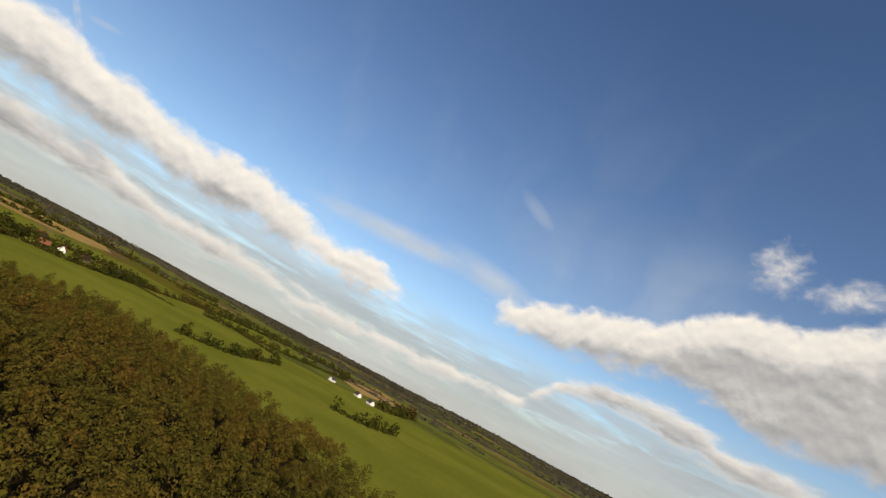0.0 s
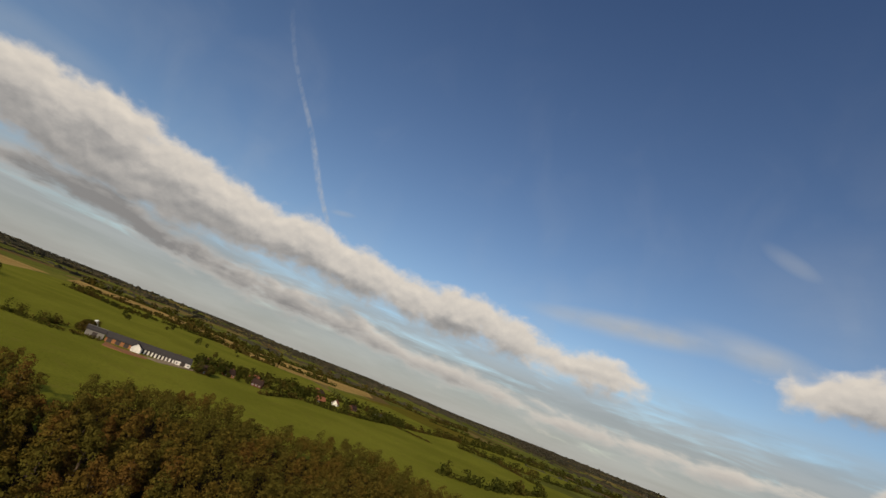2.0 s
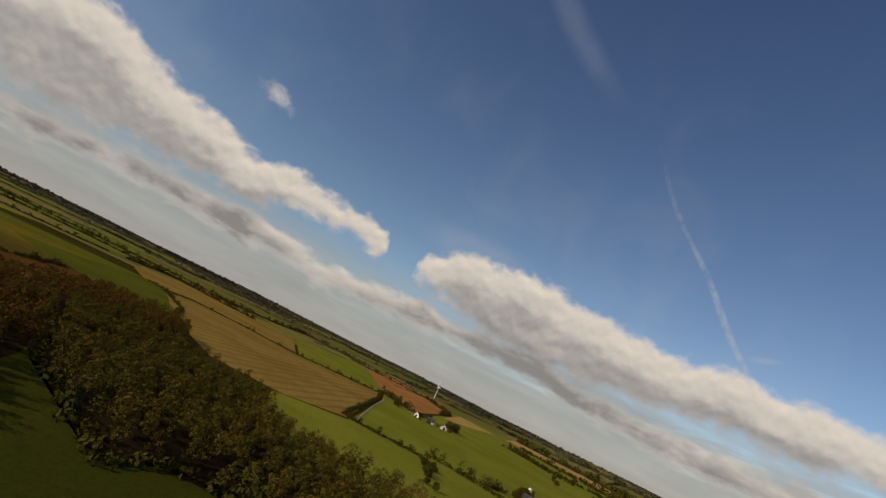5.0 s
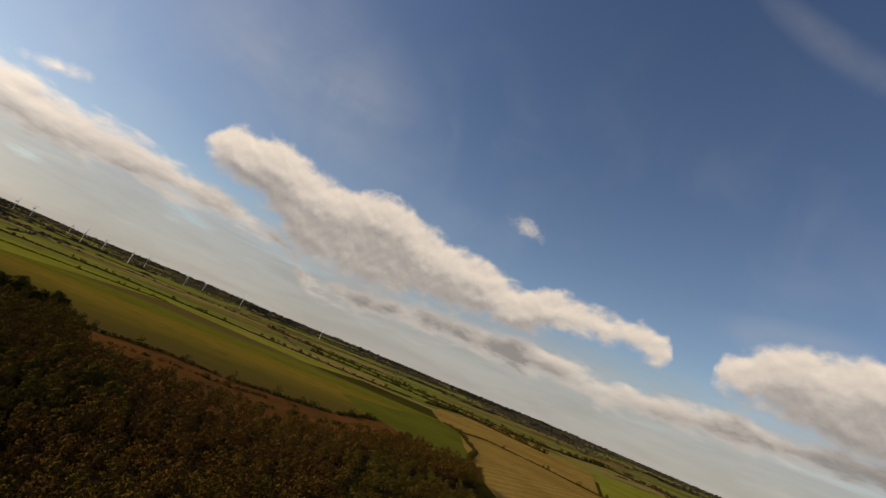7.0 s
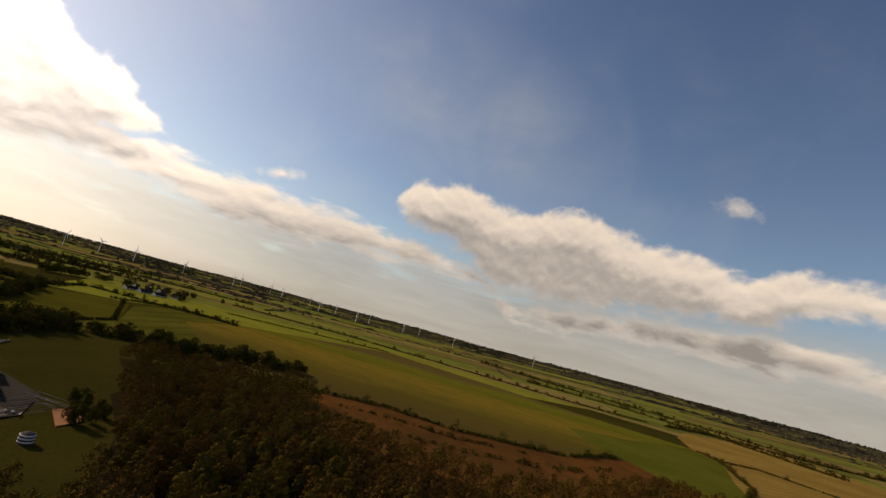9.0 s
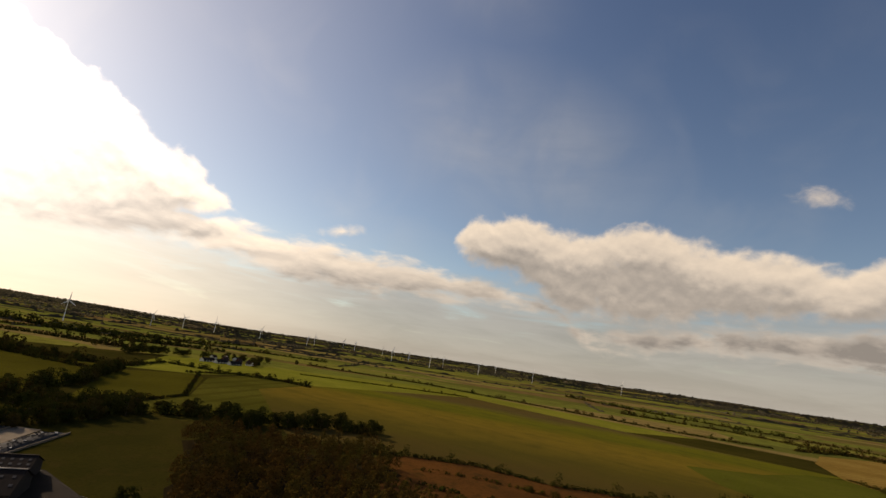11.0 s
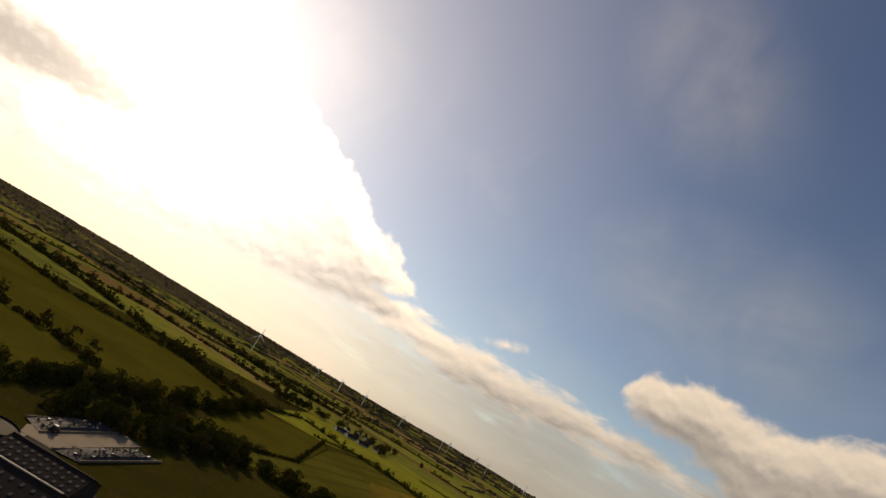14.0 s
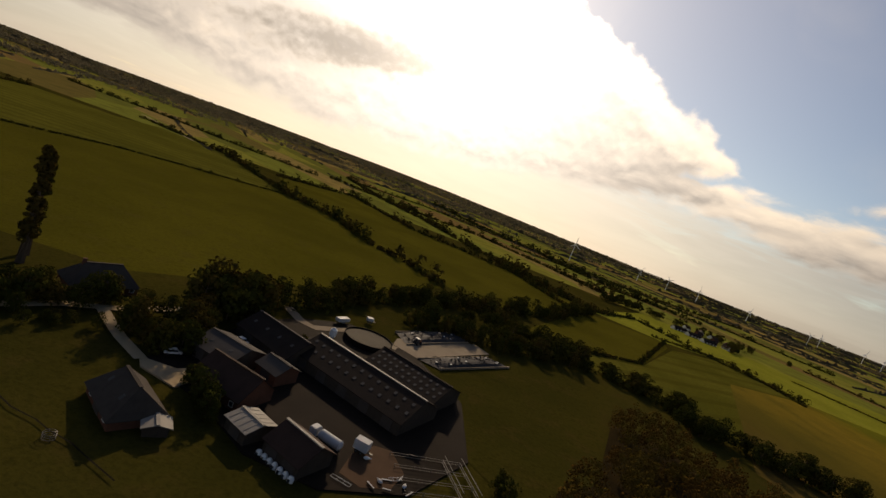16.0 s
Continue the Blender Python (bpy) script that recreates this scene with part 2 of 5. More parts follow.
    bright = n.math("MULTIPLY", bright, n.math("SUBTRACT", 1.0, n.math("MULTIPLY", bank, 0.58)))
    white = n.add("ShaderNodeVectorMath", "SCALE")
    n.put(white.inputs[0], n.mix(lit, (0.93, 0.95, 1.0), (1.0, 0.95, 0.88)))
    n.put(white.inputs["Scale"], bright)
    flare = n.add("ShaderNodeVectorMath", "SCALE")
    flare.inputs[0].default_value = (1.0, 0.92, 0.78)
    soft_glow = n.math("ADD", n.math("MULTIPLY", n.math("POWER", near, 40.0), 2.2), n.math("MULTIPLY", n.math("POWER", near, 5.0), 2.9))
    n.put(flare.inputs["Scale"], soft_glow)
    haze = n.add("ShaderNodeVectorMath", "SCALE")
    n.put(haze.inputs[0], n.mix(n.ramp(near, 0.5, 1.0), (0.90, 0.97, 1.05), (1.0, 0.965, 0.90)))
    shade = n.noise(n.xyz(n.math("MULTIPLY", part.outputs[0], 1.4), n.math("MULTIPLY", part.outputs[1], 1.4), n.math("MULTIPLY", part.outputs[2], 10.0)), 3.0, 6.0, 0.6, 0.4)
    n.put(haze.inputs["Scale"], n.math("ADD", n.math("ADD", n.ramp(shade, 0.3, 0.7, 3.0, 3.7), n.ramp(high, 9.0, 14.0, 0.0, 1.5)), n.math("ADD", n.math("MULTIPLY", glow, 1.3), n.ramp(near, 0.55, 0.97, 0.0, 4.0))))
    # vapour trail: a thin bent line
    bend = n.math("MULTIPLY", n.math("SUBTRACT", high, 13.7), 0.83)
    wave = n.math("MULTIPLY", n.math("SINE", n.math("MULTIPLY", high, 0.5)), 0.3)
    off = n.math("SUBTRACT", n.math("SUBTRACT", yaw, -149.0), n.math("ADD", bend, wave))
    ragged = n.noise(n.xyz(n.math("MULTIPLY", high, 0.7), yaw, 0.0), 1.0, 5.0, 0.6)
    trail = n.math("MULTIPLY", n.ramp(n.math("ABSOLUTE", off), 0.6, 0.1), n.math("MULTIPLY", n.ramp(high, 12.8, 14.0), n.ramp(high, 36.0, 16.0)))
    trail = n.math("MULTIPLY", n.math("MULTIPLY", trail, n.ramp(ragged, 0.25, 0.7)), 0.5)
    colour = n.add("ShaderNodeVectorMath", "ADD")
    n.put(colour.inputs[0], n.mix(1.0, sky.outputs[0], n.mix(n.ramp(high, 8.0, 48.0, smooth=False), (1.0, 1.0, 1.0), (0.68, 0.76, 0.90)), "MULTIPLY")), n.put(colour.inputs[1], flare.outputs[0])
    veil = n.math("MAXIMUM", veil, n.math("MULTIPLY", n.ramp(near, 0.62, 0.93), n.ramp(high, 12.0, 4.0, 0.0, 0.9)))
    out = n.mix(n.math("MAXIMUM", veil, trail), colour.outputs[0], haze.outputs[0])
    out = n.mix(n.math("MULTIPLY", cumulus, 0.97), out, white.outputs[0])
    back = n.add("ShaderNodeBackground")
    n.put(back.inputs["Color"], out)
    back.inputs["Strength"].default_value = 0.10
    n.tree.links.new(back.outputs[0], n.add("ShaderNodeOutputWorld").inputs[0])


make_world()


# ---- materials ----
def material(name, rough=0.9, spec=0.0):
    mat = bpy.data.materials.new(name)
    mat.use_nodes = True
    n = Nodes(mat.node_tree)
    shader = mat.node_tree.nodes["Principled BSDF"]
    shader.inputs["Roughness"].default_value = rough
    shader.inputs["Specular IOR Level"].default_value = spec
    return mat, n, shader


def bump(n, shader, value, strength, distance=0.1):
    b = n.add("ShaderNodeBump")
    b.inputs["Strength"].default_value, b.inputs["Distance"].default_value = strength, distance
    n.put(b.inputs["Height"], value)
    n.tree.links.new(b.outputs[0], shader.inputs["Normal"])


def place_of(n):
    return n.add("ShaderNodeNewGeometry").outputs["Position"]


def field_material(name, dark, light, worn, rows=0.0, angle=0.0, contrast=1.0):
    """Grass, stubble or soil: broad patches, fine tufts and, where rows is given, working lines that many metres apart."""
    mat, n, shader = material(name, 0.95)
    p = place_of(n)
    broad, mid, fine = n.noise(p, 0.013, 4.0), n.noise(p, 0.09, 5.0, 0.65), n.noise(p, 0.9, 4.0, 0.7)
    c = n.mix(n.ramp(broad, 0.35, 0.65), dark, light)
    c = n.mix(n.math("MULTIPLY", n.ramp(mid, 0.5, 0.72), 0.75 * contrast), c, worn)
    tuft = n.noise(p, 0.33, 5.0, 0.7, 0.6)
    c = n.mix(n.math("MULTIPLY", n.ramp(fine, 0.42, 0.7), 0.45), c, tuple(v * 0.5 for v in dark))
    c = n.mix(n.math("MULTIPLY", n.ramp(tuft, 0.5, 0.68), 0.35 * contrast), c, tuple(v * 0.5 for v in dark))
    if rows:
        turn = n.add("ShaderNodeMapping")
        turn.inputs["Rotation"].default_value = (0, 0, radians(angle))
        n.put(turn.inputs["Vector"], p)
        wave = n.add("ShaderNodeTexWave")
        n.put(wave.inputs["Vector"], turn.outputs[0])
        wave.inputs["Scale"].default_value, wave.inputs["Distortion"].default_value = 0.314 / rows, 1.2
        wave.inputs["Detail"].default_value = 3.0
        wave.inputs["Detail Scale"].default_value = 0.4
        c = n.mix(n.math("MULTIPLY", n.ramp(wave.outputs["Fac"], 0.6, 0.95), 0.45), c, tuple(v * 0.6 for v in dark))
    n.put(shader.inputs["Base Color"], c)
    bump(n, shader, fine, 0.5, 0.3)
    return mat


def country_material():
    """The far country: a patchwork of pasture, stubble and plough, parted by dark field margins."""
    mat, n, shader = material("country", 0.95)
    p = place_of(n)
    m = n.add("ShaderNodeMapping")
    m.vector_type = "TEXTURE"
    m.inputs["Rotation"].default_value, m.inputs["Scale"].default_value = (0, 0, -0.97), (460, 110, 1000)
    n.put(m.inputs["Vector"], p)
    cells = n.add("ShaderNodeTexVoronoi")
    cells.inputs["Scale"].default_value, cells.inputs["Randomness"].default_value = 1.0, 0.8
    n.put(cells.inputs["Vector"], m.outputs[0])
    pick = n.add("ShaderNodeSeparateColor")
    n.put(pick.inputs[0], cells.outputs["Color"])
    r = n.add("ShaderNodeValToRGB")
    n.put(r.inputs[0], pick.outputs[0])
    ramp = r.color_ramp
    ramp.interpolation = "CONSTANT"
    ramp.elements[0].color, ramp.elements[1].color = (0.130, 0.140, 0.026, 1), (0.100, 0.105, 0.022, 1)
    ramp.elements[1].position = 0.3
    for spot, colour in ((0.46, (0.165, 0.160, 0.030, 1)), (0.62, (0.20, 0.145, 0.05, 1)), (0.76, (0.11, 0.085, 0.026, 1)), (0.88, (0.15, 0.095, 0.036, 1))):
        ramp.elements.new(spot).color = colour
    mid, fine = n.noise(p, 0.03, 5.0, 0.65), n.noise(p, 0.5, 4.0, 0.7)
    c = n.mix(n.math("MULTIPLY", n.ramp(mid, 0.4, 0.7), 0.5), r.outputs[0], (0.050, 0.048, 0.012))
    c = n.mix(n.math("MULTIPLY", n.ramp(fine, 0.45, 0.7), 0.3), c, (0.028, 0.032, 0.008))
    n.put(shader.inputs["Base Color"], c)
    bump(n, shader, fine, 0.4, 0.3)
    return mat


def strip_material():
    """The wide open field: soft bands of olive, gold, green and brown side by side, cloud shadow painted into them."""
    mat, n, shader = material("shadow_banded_field", 0.95)
    p = place_of(n)
    part_ = n.add("ShaderNodeSeparateXYZ")
    n.put(part_.inputs[0], p)
    across = n.math("ADD", n.math("MULTIPLY", part_.outputs[0], 0.94), n.math("MULTIPLY", part_.outputs[1], 0.35))
    wobble = n.math("MULTIPLY", n.math("SUBTRACT", n.noise(p, 0.008, 4.0, 0.6), 0.5), 110.0)
    r = n.add("ShaderNodeValToRGB")
    n.put(r.inputs[0], n.ramp(n.math("ADD", across, wobble), 240.0, 680.0, smooth=False))
    # Golden stops paint sunlit patches, dark stops the cloud shadow between them.
    e = r.color_ramp.elements
    e[0].color, e[1].color = (0.070, 0.048, 0.014, 1), (0.085, 0.060, 0.018, 1)
    for spot, colour in ((0.16, (0.075, 0.060, 0.012, 1)), (0.40, (0.15, 0.105, 0.016, 1)), (0.52, (0.135, 0.10, 0.014, 1)), (0.60, (0.092, 0.092, 0.011, 1)),
                         (0.72, (0.105, 0.104, 0.011, 1)), (0.84, (0.085, 0.060, 0.022, 1))):
        e.new(spot).color = colour
    mid, fine = n.noise(p, 0.05, 5.0, 0.65), n.noise(p, 0.8, 4.0, 0.7)
    streaks = n.noise(p, 1.0, 4.0, 0.6, 0.0, (0.05, 0.012, 0.05))
    c = n.mix(n.math("MULTIPLY", n.ramp(mid, 0.45, 0.7), 0.4), r.outputs[0], (0.06, 0.05, 0.012))
    c = n.mix(n.math("MULTIPLY", n.ramp(streaks, 0.45, 0.7), 0.3), c, (0.045, 0.045, 0.010))
    c = n.mix(n.math("MULTIPLY", n.ramp(fine, 0.45, 0.7), 0.25), c, (0.03, 0.03, 0.008))
    n.put(shader.inputs["Base Color"], c)
    bump(n, shader, fine, 0.4, 0.3)
    return mat


def leaf_material(name, one, two, three, tree_scale=0.12, thin=0.07):
    """Foliage whose tint changes from tree to tree and from spray to spray."""
    mat, n, shader = material(name, 0.8, 0.0)
    geo = n.add("ShaderNodeNewGeometry")
    island, p = geo.outputs["Random Per Island"], geo.outputs["Position"]
    own = n.add("ShaderNodeObjectInfo").outputs["Random"]
    flat = n.add("ShaderNodeMapping")
    flat.inputs["Scale"].default_value = (0.13, 0.13, 0.0)
    n.put(flat.inputs["Vector"], p)
    crown = n.add("ShaderNodeTexVoronoi")
    n.put(crown.inputs["Vector"], flat.outputs[0])
    crown.inputs["Scale"].default_value = 1.0
    pick = n.add("ShaderNodeSeparateColor")
    n.put(pick.inputs[0], crown.outputs["Color"])
    each = n.math("MULTIPLY", n.math("SUBTRACT", n.math("ADD", own, pick.outputs[0]), 1.0), 0.40)
    tree = n.ramp(n.math("ADD", n.noise(p, tree_scale * 0.3, 2.0), each), 0.25, 0.75, smooth=False)
    c = n.mix(n.ramp(tree, 0.1, 0.6), one, two)
    c = n.mix(n.ramp(tree, 0.62, 0.95), c, three)
    c = n.mix(n.math("MULTIPLY", island, 0.22), c, tuple(v * 0.4 for v in one))
    n.put(shader.inputs["Base Color"], c)
    glow = n.add("ShaderNodeBsdfTranslucent")
    n.put(glow.inputs["Color"], c)
    both = n.add("ShaderNodeMixShader")
    both.inputs[0].default_value = thin
    n.tree.links.new(shader.outputs[0], both.inputs[1]), n.tree.links.new(glow.outputs[0], both.inputs[2])
    n.tree.links.new(both.outputs[0], n.tree.nodes["Material Output"].inputs[0])
    return mat


def plain_material(name, colour, rough=0.8, spots=(0.5, 0.35), scale=1.2, metal=0.0, relief=0.2):
    """Paint, sheet, plaster or stone with stains at two scales."""
    mat, n, shader = material(name, rough, 0.5 if metal else (0.3 if rough < 0.5 else 0.05))
    p = n.add("ShaderNodeTexCoord").outputs["Object"]
    big, fine = n.noise(p, scale * 0.35, 4.0), n.noise(p, scale * 4.0, 5.0, 0.65)
    c = n.mix(n.math("MULTIPLY", n.ramp(big, 0.4, 0.75), spots[0]), colour, tuple(v * 0.6 for v in colour))
    c = n.mix(n.math("MULTIPLY", n.ramp(fine, 0.45, 0.75), spots[1]), c, tuple(v * 0.7 for v in colour))
    n.put(shader.inputs["Base Color"], c)
    shader.inputs["Metallic"].default_value = metal
    bump(n, shader, fine, relief, 0.03)
    return mat


GRASS = field_material("pasture", (0.052, 0.048, 0.007), (0.070, 0.063, 0.009), (0.062, 0.052, 0.012))
GRASS_DULL = field_material("rough_pasture", (0.029, 0.027, 0.006), (0.043, 0.037, 0.008), (0.046, 0.034, 0.010))
GRASS_BRIGHT = field_material("ley", (0.138, 0.144, 0.018), (0.178, 0.180, 0.024), (0.160, 0.140, 0.028))
GRASS_LEY = field_material("young_ley", (0.066, 0.072, 0.010), (0.086, 0.090, 0.013), (0.080, 0.072, 0.016))
# Darker than the pastures: the wood's shade over the clearing is painted in.
GRASS_SHADED = field_material("shaded_grass", (0.034, 0.040, 0.006), (0.046, 0.050, 0.008), (0.044, 0.040, 0.009))
# Leaf litter darkened further: shade in the gaps between crowns is painted in.
FOREST_FLOOR = field_material("forest_floor", (0.016, 0.012, 0.006), (0.024, 0.017, 0.008), (0.030, 0.020, 0.009))
DRY = field_material("dry_stubble", (0.32, 0.205, 0.065), (0.40, 0.265, 0.09), (0.22, 0.15, 0.05))
STUBBLE = field_material("stubble", (0.195, 0.123, 0.030), (0.25, 0.165, 0.043), (0.145, 0.10, 0.026), rows=12.0, angle=-52)
PLOUGH = field_material("ploughed_soil", (0.27, 0.125, 0.038), (0.35, 0.17, 0.052), (0.20, 0.105, 0.038), rows=6.0, angle=-35)
BRACKEN = field_material("bracken", (0.070, 0.033, 0.011), (0.11, 0.046, 0.013), (0.040, 0.026, 0.009), contrast=1.2)
HEATH = field_material("damp_meadow", (0.062, 0.060, 0.010), (0.086, 0.080, 0.014), (0.055, 0.060, 0.011), rows=22.0, angle=60)
MEADOW_GOLD = field_material("dry_meadow", (0.15, 0.115, 0.018), (0.105, 0.10, 0.014), (0.08, 0.07, 0.018), rows=30.0, angle=62)
COUNTRY = country_material()
SHADOW_STRIPS = strip_material()
LEAF_WOOD = leaf_material("oak_leaves", (0.066, 0.056, 0.011), (0.088, 0.060, 0.012), (0.090, 0.048, 0.012), thin=0.02)
LEAF_GREEN = leaf_material("hedge_leaves", (0.036, 0.040, 0.008), (0.050, 0.047, 0.009), (0.062, 0.044, 0.011), 0.06)
# Paler and greyer than the near leaves: aerial haze is put into the colour.
LEAF_FAR_HAZED = leaf_material("far_hazed_leaves", (0.078, 0.074, 0.050), (0.094, 0.084, 0.054), (0.108, 0.086, 0.054), 0.01, 0.5)
BARK = plain_material("bark", (0.09, 0.065, 0.045), 0.95, scale=6.0)


# ---- meshes ----
def mesh_object(name, verts, faces, mat, parent=None):
    me = bpy.data.meshes.new(name)
    me.from_pydata([tuple(v) for v in verts], [], faces)
    me.materials.append(mat)
    ob = new(name, me)
    ob.parent = parent
    return ob


def part(name, bm, mat, parent, label=""):
    me = bpy.data.meshes.new(name)
    bm.to_mesh(me)
    bm.free()
    me.materials.append(mat)
    ob = new(name, me)
    ob.parent = parent
    return tagged(ob, label)


def quads_mesh(name, corners, mat):
    """One mesh of loose four-cornered leaves, from an array of n x 4 x 3."""
    count = len(corners)
    me = bpy.data.meshes.new(name)
    me.vertices.add(count * 4)
    me.vertices.foreach_set("co", np.ascontiguousarray(corners, np.float32).ravel())
    me.loops.add(count * 4)
    me.loops.foreach_set("vertex_index", np.arange(count * 4, dtype=np.int32))
    me.polygons.add(count)
    me.polygons.foreach_set("loop_start", np.arange(0, count * 4, 4, dtype=np.int32))
    me.update(calc_edges=True)
    me.materials.append(mat)
    return me


def sprays(rng, centres, radii, each, size, flat=0.8, ruffle=0.24):
    """Leaf sprays on the outside of clumps: an array of n x 4 x 3."""
    n = len(centres) * each
    way = rng.normal(size=(n, 3))
    way[:, 2] = way[:, 2] * 0.9 + 0.25
    way /= np.linalg.norm(way, axis=1, keepdims=True)
    reach = np.repeat(radii, each)[:, None] * rng.uniform(0.72, 1.06, (n, 1))
    mid = np.repeat(centres, each, axis=0) + way * reach * (1, 1, flat)
    normal = way + rng.normal(scale=ruffle, size=(n, 3))
    normal /= np.linalg.norm(normal, axis=1, keepdims=True)
    side = np.cross(normal, rng.normal(size=(n, 3)))
    side /= np.linalg.norm(side, axis=1, keepdims=True)
    other = np.cross(normal, side)
    s = size * rng.uniform(0.6, 1.35, (n, 1))
    a, b = side * s, other * s * rng.uniform(0.5, 0.9, (n, 1))
    return np.stack([mid - a, mid - b * 0.9 + a * 0.15, mid + a, mid + b], axis=1)


def crown_clumps(rng, height, width, count, low=0.30):
    """Centres and radii of a crown's clumps, for a tree of that height and crown width."""
    base = height * low
    u = rng.uniform(0, 1, count)
    z = base + (height - base) * (0.15 + 0.75 * u)
    r = width * 0.5 * np.sqrt(np.clip(1 - ((z - base) / (height - base) - 0.42) ** 2 / 0.36, 0.05, 1)) * np.sqrt(rng.uniform(0.15, 1, count)) * 0.82
    a = rng.uniform(0, 6.283, count)
    return np.stack([r * np.cos(a), r * np.sin(a), z], -1), width * rng.uniform(0.15, 0.25, count)


def dome_clumps(rng, height, width, count):
    """Clumps on the rounded top and sides of a crown that stands apart from its neighbours: one head, then rings below it."""
    k = np.arange(count)
    u = (k + 0.35) / count
    polar = np.arccos(1 - 1.35 * u)
    a = k * 2.39996 + rng.uniform(0, 6.283)
    reach = rng.uniform(0.78, 1.12, count)
    tall = min(height * 0.55, width * 0.95)
    out = np.sin(polar) * width * 0.30 * reach
    z = height - tall + np.cos(polar) * tall * 0.74 * reach
    lean = rng.normal(scale=width * 0.05, size=2)
    return np.stack([out * np.cos(a) + lean[0], out * np.sin(a) + lean[1], z], -1), width * rng.uniform(0.19, 0.27, count)


def tube(bm, points, radii, sides=7):
    """A tapered limb along points."""
    rings = []
    for n, p in enumerate(points):
        p = Vector(p)
        way = (Vector(points[min(n + 1, len(points) - 1)]) - Vector(points[max(n - 1, 0)])).normalized()
        q = way.to_track_quat("Z", "Y")
        rings.append([bm.verts.new(p + q @ Vector((math.cos(6.2832 * k / sides) * radii[n], math.sin(6.2832 * k / sides) * radii[n], 0))) for k in range(sides)])
    for low, top in zip(rings, rings[1:]):
        for k in range(sides):
            bm.faces.new((low[k], low[(k + 1) % sides], top[(k + 1) % sides], top[k]))
    bm.faces.new(rings[-1])
    bm.faces.new(rings[0][::-1])


def trunk_mesh(rng, height, width):
    bm = bmesh.new()
    r = height * 0.022
    tube(bm, [(0, 0, -0.3), (0.05, 0, height * 0.3), (-0.1, 0.1, height * 0.6), (0, 0.1, height * 0.85)], [r * 1.5, r, r * 0.6, r * 0.15], 6)
    for k in range(5):
        a, z = k * 1.25 + rng.uniform(-0.4, 0.4), height * rng.uniform(0.3, 0.6)
        out = width * rng.uniform(0.25, 0.4)
        tube(bm, [(0, 0, z), (math.cos(a) * out * 0.5, math.sin(a) * out * 0.5, z + out * 0.35), (math.cos(a) * out, math.sin(a) * out, z + out * 0.8)], [r * 0.5, r * 0.35, r * 0.1], 4)
    me = bpy.data.meshes.new("trunk")
    bm.to_mesh(me)
    bm.free()
    me.materials.append(BARK)
    return me


class TreeKind:
    """A kind of tree, whose meshes all its trees share."""

    def __init__(self, seed, height, width, leaf, clumps=26, each=38, size=0.40, low=0.30, dome=False):
        rng = np.random.default_rng(seed)
        centres, radii = dome_clumps(rng, height, width, clumps) if dome else crown_clumps(rng, height, width, clumps, low)
        self.crown = quads_mesh("crown", sprays(rng, centres, radii, each, size, 0.8, 0.14 if dome else 0.24), leaf)
        self.trunk = trunk_mesh(rng, height, width)

    def plant(self, x, y, z, scale, turn, name, label, group=""):
        base = new(name)
        base.matrix_basis = pose(x, y, z, 0, 0, turn) @ Matrix.Diagonal((scale, scale, scale, 1))
        tagged(base, label, "tree", group)
        for n, me in (("trunk", self.trunk), ("crown", self.crown)):
            new(n, me).parent = base
        return base


def inside(poly, x, y):
    """Whether the points lie in the polygon; x and y are arrays."""
    x, y = np.asarray(x), np.asarray(y)
    hit = np.zeros(x.shape, bool)
    for (xa, ya), (xb, yb) in zip(poly, poly[1:] + poly[:1]):
        cross = (ya > y) != (yb > y)
        hit ^= cross & (x < (xb - xa) * (y - ya) / (yb - ya + 1e-9) + xa)
    return hit


# ---- the ground ----
def lift(x, y):
    """The height of the land: flat meadows that rise to low far hills."""
    r = np.hypot(x, y)
    s = np.clip((r - 1500) / 3100, 0, 1)
    s = s * s * (3 - 2 * s)
    a = np.arctan2(-x, y)
    hills = 27 + 5 * np.sin(3 * a + 0.6) + 4 * np.sin(7 * a + 1.0) + 3 * np.sin(17 * a) + 46 * np.exp(-((a - 0.12) / 0.6) ** 2)
    return s * hills + np.clip((r - 900) / 800, 0, 1) * 2.0 * np.sin(x * 0.004) * np.sin(y * 0.0035)


def make_ground():
    rings = [0] + [30 * 1.11 ** k for k in range(49)]
    rings = [r for r in rings if r < 4690] + [4690]
    spokes = 180
    verts, faces = [(0, 0, 0)], []
    for r in rings[1:]:
        for k in range(spokes):
            a = 6.283185 * k / spokes
            x, y = -r * math.sin(a), r * math.cos(a)
            verts.append((x, y, float(lift(x, y))))
    for k in range(spokes):
        faces.append((0, 1 + k, 1 + (k + 1) % spokes))
    for n in range(len(rings) - 2):
        b, c = 1 + n * spokes, 1 + (n + 1) * spokes
        for k in range(spokes):
            faces.append((b + k, c + k, c + (k + 1) % spokes, b + (k + 1) % spokes))
    ob = mesh_object("ground", verts, faces, COUNTRY)
    for f in ob.data.polygons:
        f.use_smooth = True
    return tagged(ob, "flat farmland patchwork rising to low wooded hills", "ground", kind="structure")


make_ground()
FIELD_COUNT = [0]


